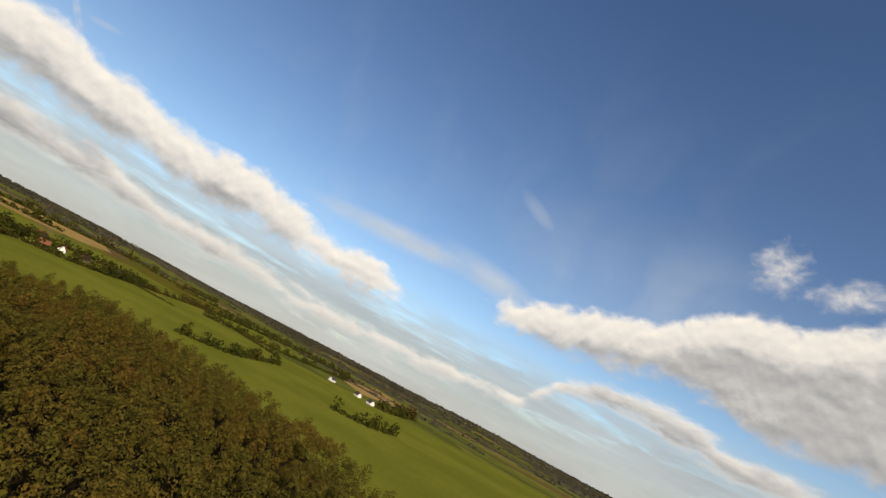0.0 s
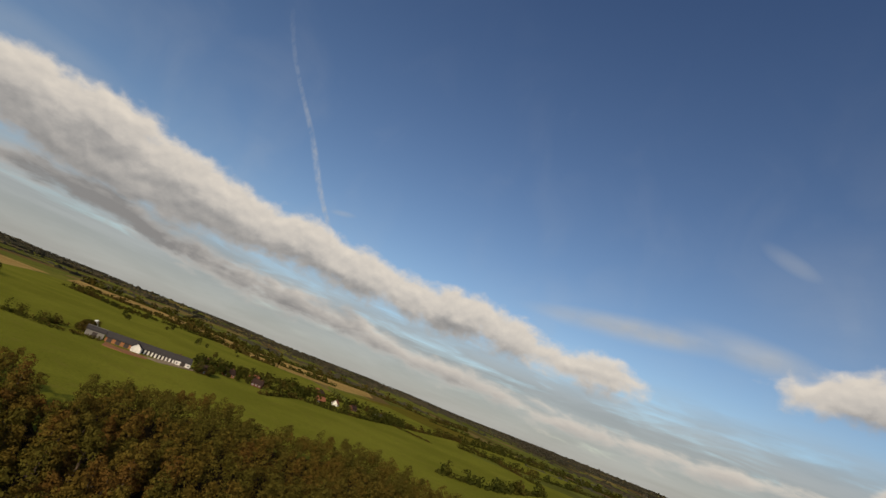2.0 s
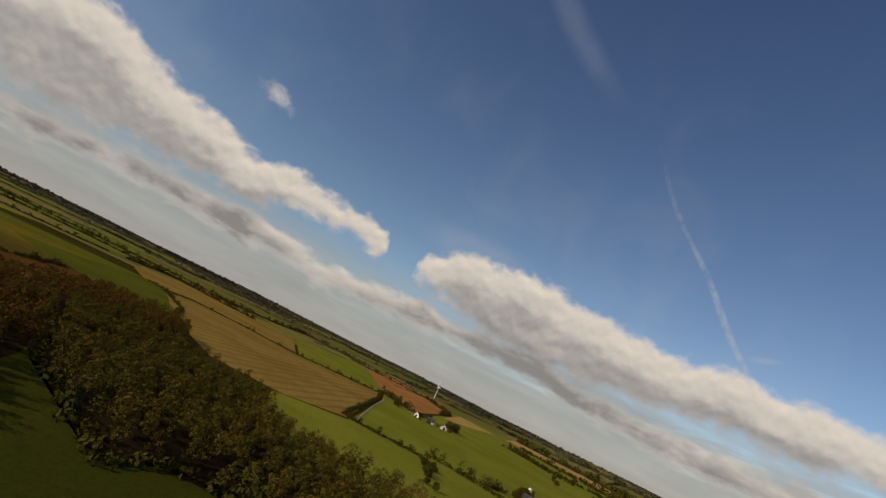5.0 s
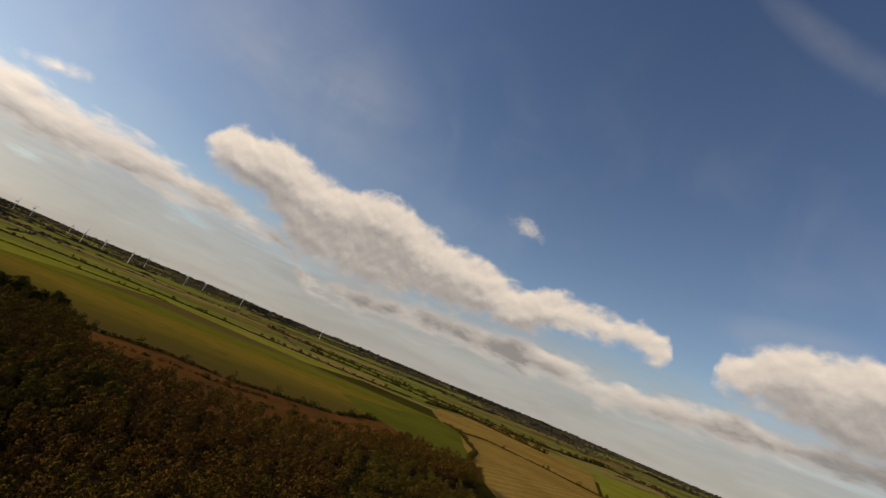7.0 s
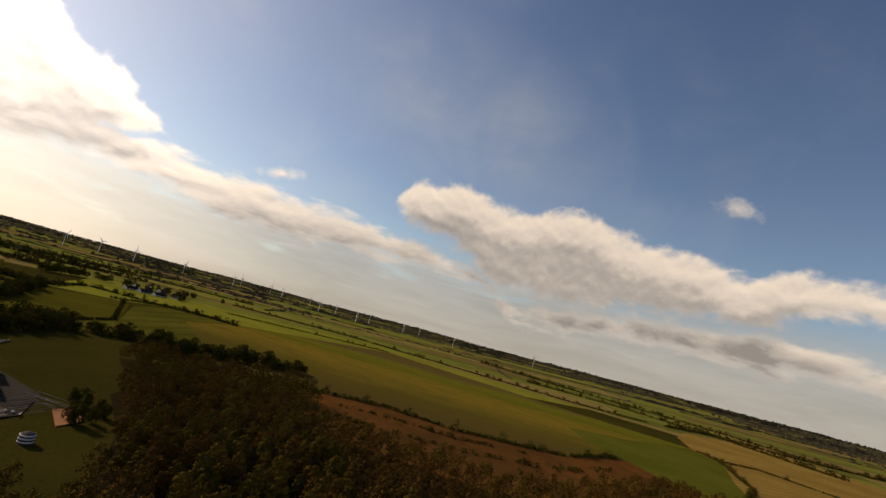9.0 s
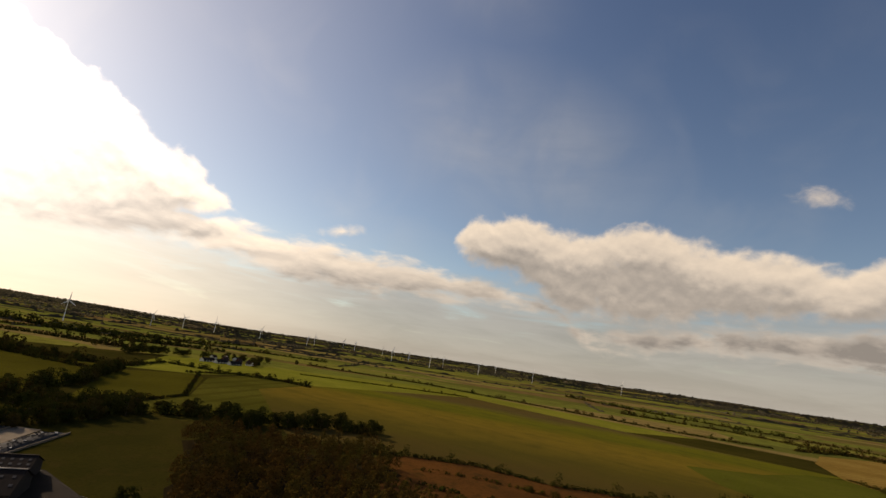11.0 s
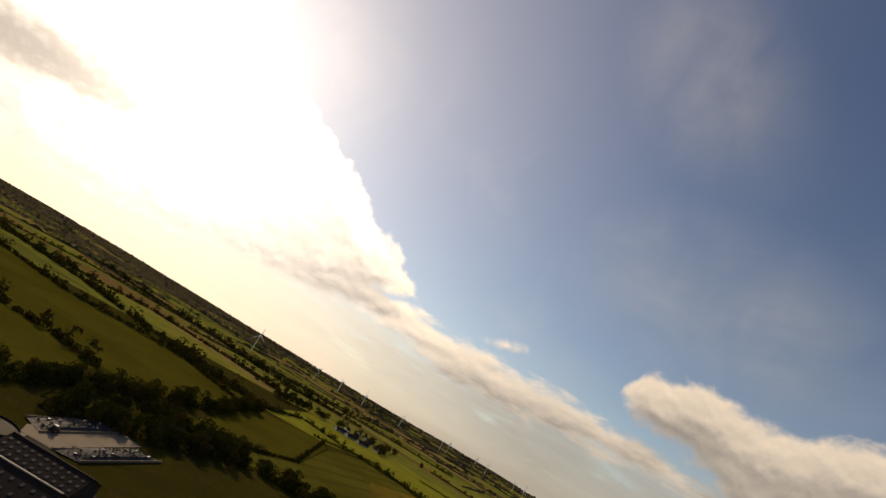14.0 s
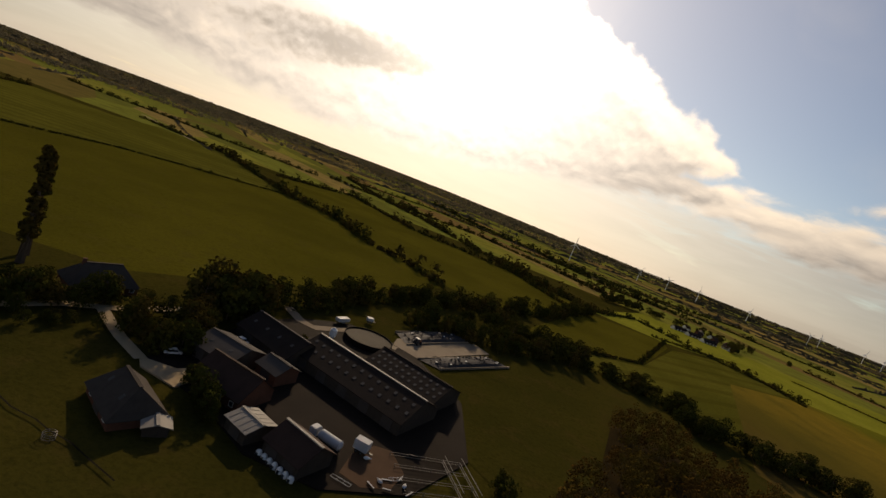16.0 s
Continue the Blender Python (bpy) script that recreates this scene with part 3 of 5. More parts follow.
def field(points, mat, label, name="field"):
    """A field laid on the flat ground, its outline cut finely so that the far ones follow the land."""
    FIELD_COUNT[0] += 1
    z = 0.03 + 0.012 * FIELD_COUNT[0]
    bm = bmesh.new()
    bm.faces.new([bm.verts.new((x, y, 0)) for x, y in points])
    bmesh.ops.triangulate(bm, faces=bm.faces[:])
    bmesh.ops.subdivide_edges(bm, edges=bm.edges[:], cuts=5, use_grid_fill=True)
    for v in bm.verts:
        v.co.z = z + float(lift(v.co.x, v.co.y)) * 1.02
    if bm.faces and sum(f.normal.z for f in bm.faces) < 0:
        bmesh.ops.reverse_faces(bm, faces=bm.faces[:])
    me = bpy.data.meshes.new(name)
    bm.to_mesh(me)
    bm.free()
    me.materials.append(mat)
    return tagged(new(name, me), label, "field", kind="structure")


field([(-640, -520), (-640, 640), (-200, 760), (300, 720), (700, 520), (760, -100), (640, -560), (0, -720)], GRASS_DULL, "rough grassland round the farm and woods", "grassland")
field([(165, 516), (236, 489), (320, 517), (352, 440), (640, 405), (612, 150), (735, 90), (720, 520), (300, 720)], GRASS_BRIGHT, "light green pasture round the hamlet")
# large pastures first, the special fields above them
field([(-700, -700), (-700, -60), (-60, -60), (0, -110), (180, -170), (190, -225), (375, -330), (420, -480), (260, -720), (-250, -760)], GRASS_BRIGHT, "bright green pasture beside the wood")
field([(-320, 295), (-280, 390), (-175, 506), (-110, 471), (-27, 377), (9, 332), (-22.6, 258.9), (-62.4, 192.9), (-95.4, 152.1), (-170, 140), (-330, 200)], GRASS, "wide grazed pasture behind the farm")
field([(-540, 480), (-560, 610), (-468, 640), (-460, 724), (-344, 700), (-246, 589), (-174, 506), (-280, 390), (-320, 295)], HEATH, "brown late-summer field inside hedges")
field([(-170, 512), (-50, 395), (12, 338), (60, 340), (150, 485), (165, 516), (108, 576), (40, 617), (-49, 650), (-170, 830), (-252, 675)], GRASS, "green pasture between two hedges")
field([(-320, 140), (-99.2, 66.1), (-60, 0), (0, 40), (9.3, 82.2), (-59.5, 90.7), (-77.9, 116.6), (-99.7, 115.3)], GRASS_DULL, "rough grass meadow by the farmyard")
field([(53.6, 278.4), (150, 485), (236, 489), (225, 455), (149.9, 324.6), (81.2, 287.2)], GRASS, "small green paddock")
field([(81.1, 282.3), (149.9, 324.6), (230, 455), (320, 517), (352, 438), (322, 361), (250, 390), (170, 225), (107.8, 257)], HEATH, "olive and brown hay field")
field([(-3.4, 185.6), (35.8, 220.4), (107.1, 220), (138.4, 191.5), (87.7, 117.7), (38.1, 101.5), (20, 121.3), (40.7, 184.6)], GRASS_DULL, "dark green paddock behind the barns")
field([(148.9, 194.1), (250, 390), (352, 440), (640, 405), (610, 100), (612, -70), (569, -40), (490, -14), (430, 34), (370, -20), (275, -2), (222, 60), (213, 102), (186, 131)], SHADOW_STRIPS, "wide open field in soft bands of olive, gold and brown with painted cloud shadow")
field([(108, 30), (124, 104), (118, 140), (186, 130), (213, 100), (222, 58), (246, 26), (275, -4), (352, -30), (352, -50), (215, -62), (137, -15)], BRACKEN, "rust-brown bracken strip along the wood")
field([(337, -36), (372, 4), (430, 39), (490, -9), (569, -36), (600, -72), (563, -129), (420, -123), (340, -103), (290, -80)], GRASS_LEY, "green strip field beside the bracken")
field([(420, -100), (340, -112), (262, -120), (206, -132), (182, -176), (196, -226), (430, -350), (516, -386), (512, -258), (571, -190), (605, -125), (563, -90)], STUBBLE, "golden-brown stubble field with tractor lines")
field([(565, -85), (607, -125), (573, -190), (516, -258), (880, -330), (1096, -164), (864, -36), (722, -36), (596, -62)], STUBBLE, "pale stubble field beyond a hedge")
field([(514, -262), (520, -386), (600, -426), (1180, -600), (949, -417), (842, -330)], GRASS_BRIGHT, "bright green strip of ley")
field([(196, -230), (430, -354), (540, -404), (455, -420), (440, -480), (330, -420), (190, -300), (165, -262)], GRASS_BRIGHT, "green pasture below the stubble")
field([(-300, -990), (-460, -1460), (-515, -1250), (-405, -956), (-312, -835)], DRY, "tan stubble strip behind the far farm")
field([(-180, -820), (-250, -1170), (-180, -1320), (-60, -1250), (-30, -900), (-60, -760)], GRASS_BRIGHT, "far green pasture between tree lines")
field([(60, -860), (200, -1000), (190, -1400), (80, -1400), (-10, -1000)], MEADOW_GOLD, "far yellow-green meadow")
field([(175, -425), (400, -470), (470, -450), (560, -505), (640, -570), (720, -650), (770, -850), (560, -925), (350, -850), (250, -920), (60, -700), (25, -610)], GRASS_BRIGHT, "green pasture beyond the village street")
field([(20, -625), (60, -710), (205, -935), (150, -1100), (-60, -900), (-100, -640)], GRASS_BRIGHT, "green pasture behind the cottages")
field([(830, -870), (560, -930), (350, -858), (262, -930), (225, -1030), (235, -1230), (330, -1450), (430, -1290), (520, -1130), (900, -1230), (1050, -1080)], DRY, "long tan strip of dry stubble dotted with bushes")
field([(620, -560), (920, -790), (830, -835), (640, -610)], DRY, "tan stubble strip behind the white houses")
field([(60, -1040), (190, -1130), (200, -1330), (20, -1400), (-140, -1150)], MEADOW_GOLD, "dry yellow meadow far off")
field([(548, -404), (458, -416), (640, -560), (778, -670), (1010, -735), (1300, -750), (1060, -577)], PLOUGH, "red-brown ploughed field")

# ---- woods ----
OAKS = [TreeKind(11 + k, h, w, LEAF_WOOD, 12, 70, 0.27, dome=True) for k, (h, w) in enumerate(((13, 5.6), (11.5, 5.0), (14, 6.0), (10, 4.6), (12.5, 5.2)))]
DROOP = [TreeKind(31 + k, h, w, LEAF_GREEN, 26, 26, 0.50, 0.04) for k, (h, w) in enumerate(((10, 9), (8, 8.5), (12, 10)))]
POPLAR = TreeKind(41, 30, 3.6, LEAF_GREEN, 120, 30, 0.42, 0.02)

WOOD_SOUTH = [(-216, -90), (-222, -180), (-200, -240), (-174, -266), (-150, -282), (-126, -294), (-95, -318), (-76, -308), (-64, -276), (-50, -262), (-28, -266), (-22, -240),
              (-8, -228), (-22, -200), (-46, -186), (-48, -172), (-20, -188), (15, -196), (37, -198), (44, -186), (60, -172), (62, -156), (104, -150), (130, -142), (152, -104), (156, -72), (150, -60),
              (60, -72), (0, -98), (8, -113), (1, -126), (-14, -138), (-48, -127), (-90, -122), (-150, -104), (-205, -80)]
WOOD_EAST = [(-20, -60), (60, -68), (150, -58), (205, -116), (250, -112), (262, -64), (215, -46), (166, -32), (137, -15), (126, 5), (122, 30), (112, 60), (126, 95), (150, 100), (160, 132), (124, 150), (100, 186),
             (84, 186), (62, 130), (48, 118), (30, 75), (12, 48), (-10, 20), (-24, 42), (-40, 20), (-34, -20)]
field([(-240, -20), (-205, -78), (-150, -102), (-90, -120), (-48, -125), (-14, -136), (2, -124), (9, -112), (2, -97), (60, -70), (150, -60), (60, -40), (-60, -20)], GRASS_SHADED, "green clearing between the two woods", "clearing")
field(WOOD_SOUTH, FOREST_FLOOR, "leaf-littered floor of the wood, darkened for shade between the crowns", "forest_floor")
field(WOOD_EAST, FOREST_FLOOR, "leaf-littered floor of the wood, darkened for shade between the crowns", "forest_floor")


def make_wood(poly, name, label, step, near, seed):
    """A wood: the trees round the point near stand singly, the others are one mass."""
    rng = np.random.default_rng(seed)
    xs, ys = [p[0] for p in poly], [p[1] for p in poly]
    gx, gy = np.meshgrid(np.arange(min(xs), max(xs), step), np.arange(min(ys), max(ys), step))
    x = (gx + rng.uniform(-0.45, 0.45, gx.shape) * step).ravel()
    y = (gy + rng.uniform(-0.45, 0.45, gy.shape) * step).ravel()
    keep = inside(poly, x, y)
    x, y = x[keep], y[keep]
    order = np.argsort(np.hypot(x - near[0], y - near[1]))
    for n in order[:150]:
        OAKS[n % len(OAKS)].plant(x[n], y[n], 0, rng.uniform(0.68, 1.1), rng.uniform(0, 360), "oak_tree", label, "trees of the wood")
    out = []
    for n in order[150:]:
        s = rng.uniform(0.68, 1.18)
        centres, radii = dome_clumps(rng, 12.5 * s, 4.9 * rng.uniform(0.8, 1.3), 8)
        out.append(sprays(rng, centres, radii, 36, 0.27, 0.85, 0.12) + (x[n], y[n], 0))
    ob = new(name, quads_mesh(name, np.concatenate(out), LEAF_WOOD))
    tagged(ob, "dense mixed wood of olive and rust-brown oaks", "wood", kind="stuff")


make_wood(WOOD_SOUTH, "wood_south", "oak with olive and browning leaves in the wood", 4.9, (-60, -150), 5)
make_wood(WOOD_EAST, "wood_east", "oak with dark browning leaves in the wood", 4.9, (40, 30), 6)


# ---- hedges ----
def along(points, step):
    """Points every step metres along a line."""
    out = []
    for (xa, ya), (xb, yb) in zip(points, points[1:]):
        d = math.hypot(xb - xa, yb - ya)
        out += [(xa + (xb - xa) * k * step / d, ya + (yb - ya) * k * step / d) for k in range(max(1, int(d / step)))]
    return out


HEDGE_SEED = [100]


def hedge(points, high=2.5, wide=2.0, tall=0.12, label="untrimmed field hedge with single trees", gaps=0.08, leaf=0.42):
    """A field hedge: a row of bushes of uneven height, now and then a small tree or a gap."""
    HEDGE_SEED[0] += 1
    rng = np.random.default_rng(HEDGE_SEED[0])
    centres, radii = [], []
    for x, y in along(points, wide * 0.8):
        if rng.uniform() < gaps:
            continue
        z = float(lift(x, y))
        grow = rng.uniform(2.0, 3.4) if rng.uniform() < tall else rng.uniform(0.6, 1.3)
        top = high * grow
        count = 2 if grow < 1.5 else 6
        for k in range(count):
            r = wide * rng.uniform(0.5, 0.8) * (1 if grow < 1.5 else 1.5)
            centres.append((x + rng.normal() * wide * 0.4, y + rng.normal() * wide * 0.4, z + max(0.5, top * (k + 0.6) / count - r * 0.3)))
            radii.append(r)
    far = math.hypot(points[0][0], points[0][1]) > 420
    q = sprays(rng, np.array(centres), np.array(radii), 10 if far else 24, max(leaf * 1.1, wide * (0.34 if far else 0.17)))
    return tagged(new("hedge", quads_mesh("hedge", q, LEAF_GREEN)), label, "hedge", "field hedges")


def belt(points, spread, count, label, seed, scale=1.0, name="tree"):
    """A line of trees, each a thing."""
    rng = np.random.default_rng(seed)
    line = along(points, 1.0)
    for k in range(count):
        x, y = line[int((k + rng.uniform(0, 0.9)) * len(line) / count) % len(line)]
        kind = DROOP[rng.integers(len(DROOP))]
        px, py = x + rng.normal() * spread, y + rng.normal() * spread
        kind.plant(px, py, float(lift(px, py)), scale * rng.uniform(0.6, 1.1), rng.uniform(0, 360), name, label, "belt of trees")


def far_belt(points, spread, count, label, seed, scale=1.0):
    """Far trees round a hamlet, as one mass."""
    rng = np.random.default_rng(seed)
    line = along(points, 1.0)
    out = []
    for k in range(count):
        x, y = line[int((k + rng.uniform(0, 0.9)) * len(line) / count) % len(line)]
        px, py, s = x + rng.normal() * spread, y + rng.normal() * spread, scale * rng.uniform(0.6, 1.1)
        centres, radii = crown_clumps(rng, 10 * s, 9 * s, 16, 0.04)
        out.append(sprays(rng, centres, radii, 20, 0.62) + (px, py, float(lift(px, py))))
    ob = new("tree_belt", quads_mesh("tree_belt", np.concatenate(out), LEAF_GREEN))
    return tagged(ob, label, "trees", kind="stuff")


hedge([(-150, -105), (-90, -122), (-48, -128), (-14, -139), (2, -127), (9, -114), (1, -100), (60, -74), (150, -62)], 3.2, 4.0, 0.1, "brambly undergrowth at the edge of the wood", 0.0)
hedge([(-316, 296), (-297, 337), (-279, 389), (-245, 431), (-204, 470), (-174, 506)], 1.3, 1.5, 0.01, "low clipped hedge between pasture and field", 0.02)
hedge([(-520, 770), (-460, 750), (-344, 700), (-246, 589), (-174, 506), (-113, 472), (-54, 388), (-27, 377), (9, 330)], 3.6, 4.6, 0.15, "thick dark hedge along the pasture", 0.03)
hedge([(-252, 675), (-177, 825), (-49, 647), (40, 617), (108, 576), (165, 516), (210, 560)], 3.4, 4.4, 0.16)
hedge([(-299, 1100), (-70, 1040), (52, 1080), (196, 910), (273, 782), (342, 834)], 4.4, 6.0, 0.2)
hedge([(-292, 1300), (-105, 1500), (151, 1400), (373, 1316), (505, 1200), (644, 1109), (787, 952)], 3.2, 4.0, 0.2)
hedge([(165, 516), (245, 597), (299, 497), (352, 438)], 2.2, 2.4, 0.15)
hedge([(67, 652), (101, 546), (135, 468)], 3.0, 3.0, 0.25)
hedge([(227, 499), (322, 517), (336, 418)], 2.2, 2.4, 0.15)
hedge([(81.2, 287.2), (150, 330), (236, 489)], 1.4, 1.6, 0.05)
hedge([(435, 575), (539, 493), (642, 407)], 1.6, 2.0, 0.05)
hedge([(137, 1137), (420, 1214), (868, 1409)], 3.5, 4.0, 0.25)
hedge([(1311, 543), (1221, 275), (1216, 0), (1118, -249)], 3.0, 4.0, 0.25)
hedge([(987, 279), (1047, 104), (999, -72), (867, -245)], 3.0, 4.0, 0.25)
hedge([(605, 790), (728, 576), (752, 325), (772, 120), (835, 14)], 2.2, 3.0, 0.1)
hedge([(-560, 611), (-534, 484), (-420, 380)], 2.5, 3.0, 0.15)
hedge([(-846, 1005), (-657, 1040), (-500, 1000), (-300, 1000)], 3.0, 4.0, 0.2)
hedge([(164, -302), (138, -315), (131, -349)], 2.6, 2.6, 0.3)
hedge([(120, -434), (115, -488), (87, -495), (65, -544), (50, -567), (26, -584), (6, -710)], 3.4, 3.4, 0.3)
hedge([(-104, -435), (-138, -465), (-180, -608)], 3.2, 3.6, 0.3)
hedge([(-229, -442), (-262, -441), (-294, -479)], 3.4, 3.6, 0.3)
hedge([(6, -710), (-32, -911), (-179, -690)], 2.6, 3.0, 0.2)
hedge([(91, -1259), (-64, -1319), (-213, -1415), (-342, -1205)], 3.4, 4.0, 0.25)
hedge([(53, -433), (65, -517), (34, -553), (15, -685)], 2.4, 2.4, 0.2)
hedge([(760, -860), (704, -873), (560, -918), (413, -890), (345, -850), (300, -880)], 5.0, 9.0, 0.2, "broad woody hedge beside the stubble", 0.0)
hedge([(470, -1020), (380, -985), (320, -1000), (261, -1050)], 5.0, 8.0, 0.2, "broad woody hedge beside the stubble", 0.0)
hedge([(1060, -1110), (900, -1250), (520, -1150), (430, -1310), (330, -1480), (200, -1480)], 6.0, 9.0, 0.25, "far woody hedge beyond the stubble", 0.0)
hedge([(21, -608), (34, -670), (8, -740)], 4.0, 5.0, 0.3, "thick hedge behind the cottages", 0.0)
hedge([(601, -700), (543, -724)], 3.5, 5.0, 0.3, "clump of bushes in the pasture", 0.1)
hedge([(800, -900), (700, -980), (560, -1000), (400, -1060), (320, -1150)], 2.0, 3.0, 0.1, "scattered bushes in the stubble", 0.7)
hedge([(-329, 1380), (-170, 1056), (-58, 909), (41, 704), (110, 619), (165, 516)], 5.0, 6.5, 0.2)
hedge([(-108, 1923), (64, 1600), (214, 1412), (303, 1109), (420, 1000), (512, 953)], 6.0, 8.0, 0.2)
hedge([(330, 985), (380, 1000), (455, 1010)], 5.0, 7.0, 0.5, "clump of field trees", 0.0)
hedge([(150, 150), (186, 131), (213, 101), (222, 58), (246, 26), (275, -4), (340, -22)], 2.0, 2.4, 0.08, "dark hedge between bracken and field", 0.02)
hedge([(140, 95), (160, 60), (180, 25), (220, -10), (280, -30)], 1.2, 3.0, 0.1, "scattered scrub among the bracken", 0.6)
hedge([(165, 110), (190, 80), (200, 45), (235, 10)], 1.0, 2.4, 0.1, "scattered scrub among the bracken", 0.6)
hedge([(337, -106), (420, -112), (563, -88), (600, -66)], 1.6, 2.2, 0.1, "ragged hedge along the stubble", 0.05)
hedge([(563, -88), (606, -125), (572, -190), (513, -258)], 1.6, 2.0, 0.04, "low dark hedge between two stubble fields")
hedge([(203, -226), (320, -290), (430, -348), (516, -387)], 1.8, 2.4, 0.03, "low dark hedge between stubble and pasture", 0.0)
hedge([(516, -262), (518, -386), (548, -404)], 1.6, 2.0, 0.1)
hedge([(875, -7), (1000, -68), (1040, -182), (1150, -330), (1385, -482), (1317, -558), (1240, -640)], 3.2, 4.6, 0.25, "far woody hedge beyond the stubble", 0.02)
hedge([(1160, -560), (1010, -735), (778, -672), (640, -562)], 2.6, 3.4, 0.25)
hedge([(548, -404), (480, -405), (455, -416)], 3.0, 3.6, 0.4, "tall hedge at the corner of the ploughed field", 0.02)
hedge([(196, -228), (182, -246), (166, -272), (136, -262), (112, -248)], 1.7, 2.0, 0.12)
hedge([(180, -284), (167, -302), (155, -320), (165, -350)], 2.4, 2.6, 0.25)
hedge([(606, -689), (554, -703), (500, -760), (440, -900)], 3.4, 4.6, 0.25, "broken line of bushes across the pasture", 0.25)
hedge([(130, -540), (126, -600), (138, -655), (105, -690), (80, -740), (30, -735)], 3.2, 4.0, 0.35, "thick hedge with trees behind the cottages", 0.0)
hedge([(43, -690), (-5, -672), (-48, -658)], 1.8, 2.2, 0.15)
hedge([(-9, -860), (-60, -1000), (-110, -1100), (-182, -1180), (-250, -1180), (-355, -1300)], 4.0, 5.0, 0.35, "far line of trees and bushes", 0.05)
hedge([(207, -1420), (109, -1390), (57, -1650)], 4.0, 5.0, 0.3, "far line of trees and bushes", 0.1)
hedge([(-60, -770), (-180, -830), (-300, -990), (-330, -1160)], 3.0, 4.0, 0.3, "far hedge with single trees", 0.08)
hedge([(-323, -704), (-367, -770), (-420, -870)], 5.0, 7.0, 0.4, "dark clump of trees behind the far farm", 0.0)
hedge([(53.3, 271), (81.3, 260.7), (108.8, 252.6), (131.4, 247.6), (136, 226), (162, 214), (193, 202), (215, 178)], 5.0, 7.0, 0.0, "dense dark undergrowth of a shelter belt", 0.0, 0.5)
hedge([(-3.7, 220), (26.1, 228), (56.1, 239.3), (81.3, 260.7)], 5.0, 7.0, 0.0, "dense dark undergrowth of a shelter belt", 0.0, 0.5)
hedge([(-61.7, 168.2), (-46.3, 178.6), (-35, 193.9), (-27.3, 222.5), (-10.9, 251.4), (14.8, 280.1), (51.5, 319.4), (62, 345), (86, 366), (150, 480)], 3.4, 4.5, 0.15, "thick overgrown hedge behind the farm", 0.0, 0.5)
belt([(26, 266), (53.3, 268), (81.3, 262), (112, 262), (131, 245), (136, 218), (162, 214), (193, 202), (213, 179)], 5.0, 84, "dark leafy tree in a shelter belt", 71, 1.0)
belt([(-3.7, 220), (26.1, 228), (56.1, 239.3), (81.3, 260.7)], 4.0, 28, "dark leafy tree in a shelter belt", 72, 1.0)
belt([(-63.1, 149.1), (-61.7, 168.2), (-48.2, 177.1), (-37, 194.1), (-29.3, 222.7), (-12.9, 251.5), (12.8, 280.2), (49.3, 316.8), (60, 345), (86, 366), (150, 480)], 3.6, 74, "leafy tree along the lane behind the farm", 73, 1.05)
far_belt([(228, 690), (247, 702), (275, 725), (292, 735), (312, 730), (345, 740)], 7.0, 36, "dark trees at the edge of the hamlet", 74, 1.25)
far_belt([(396, 640), (412, 668), (425, 690), (430, 722), (398, 766), (372, 752)], 6.0, 24, "dark trees among the cottages of the hamlet", 92, 1.15)
far_belt([(440, 690), (470, 740), (500, 790)], 9.0, 9, "dark trees at the edge of the hamlet", 77, 1.25)
belt([(216, 780), (230, 790), (297, 815), (318, 850)], 5.0, 8, "single broad field tree", 78, 1.2)
belt([(565, 775), (572, 782)], 2.0, 2, "single broad field tree", 79, 1.2)
belt([(152, -352), (160, -362), (166, -360)], 3.0, 9, "dark tree beside the hay barn", 75, 0.8)
belt([(96, -412), (88, -416), (84, -404), (92, -396)], 2.5, 9, "dark tree beside the brick cottage", 91, 0.75)
belt([(446, -471), (462, -488), (425, -450)], 5.0, 9, "broad tree beside the white houses", 76, 1.0)
belt([(398, -388), (404, -410), (398, -428), (404, -442)], 2.0, 9, "small garden tree before the white houses", 95, 0.5)
belt([(432, -372), (446, -384)], 3.0, 4, "broad tree at the corner of the stubble", 96, 0.8)
belt([(100, -444), (94, -458), (92, -480), (93, -500)], 2.5, 11, "leafy garden tree in the village", 97, 0.55)
belt([(200, -560), (300, -640), (420, -700), (380, -560), (250, -700), (330, -790)], 14.0, 9, "single field tree in the pasture", 94, 0.8)
belt([(141, -262), (134, -268)], 3.0, 5, "field tree by a gate", 80, 0.5)
belt([(98, -240), (92, -242)], 2.0, 3, "field tree by a gate", 81, 0.45)
far_belt([(120, -440), (133, -478), (137, -518), (138, -562), (122, -609), (100, -660)], 4.0, 34, "leafy trees along the village street", 82, 0.8)
far_belt([(104, -425), (108, -450), (112, -490), (98, -540), (82, -590), (70, -640)], 5.0, 30, "leafy trees along the village street", 93, 0.75)
far_belt([(590, -697), (540, -702), (490, -694), (452, -716)], 4.0, 40, "dark woody strip across the pasture", 98, 0.75)
far_belt([(60, -700), (48, -716), (20, -725), (0, -720)], 5.0, 12, "leafy trees beside the cottages", 83, 0.9)
belt([(-107.7, 117.1), (-95.5, 107), (-90.6, 110.7), (-85.8, 114.2), (-83, 123.2), (-78.1, 124.7), (-75.3, 130.8)], 2.2, 18, "leafy tree beside the lane", 84, 0.85)
belt([(-64.2, 119.2), (-57.2, 112.3), (-52.4, 117.9), (-55.7, 127.9), (-57.9, 138.7), (-64.6, 131.6)], 2.5, 24, "leafy garden tree by the farmyard", 85, 0.8)
belt([(-61.1, 145.3), (-67.2, 156.7), (-59.6, 162.7), (-51.5, 154.6), (-55.2, 146.3)], 2.5, 16, "leafy tree behind the farm", 86, 1.45)
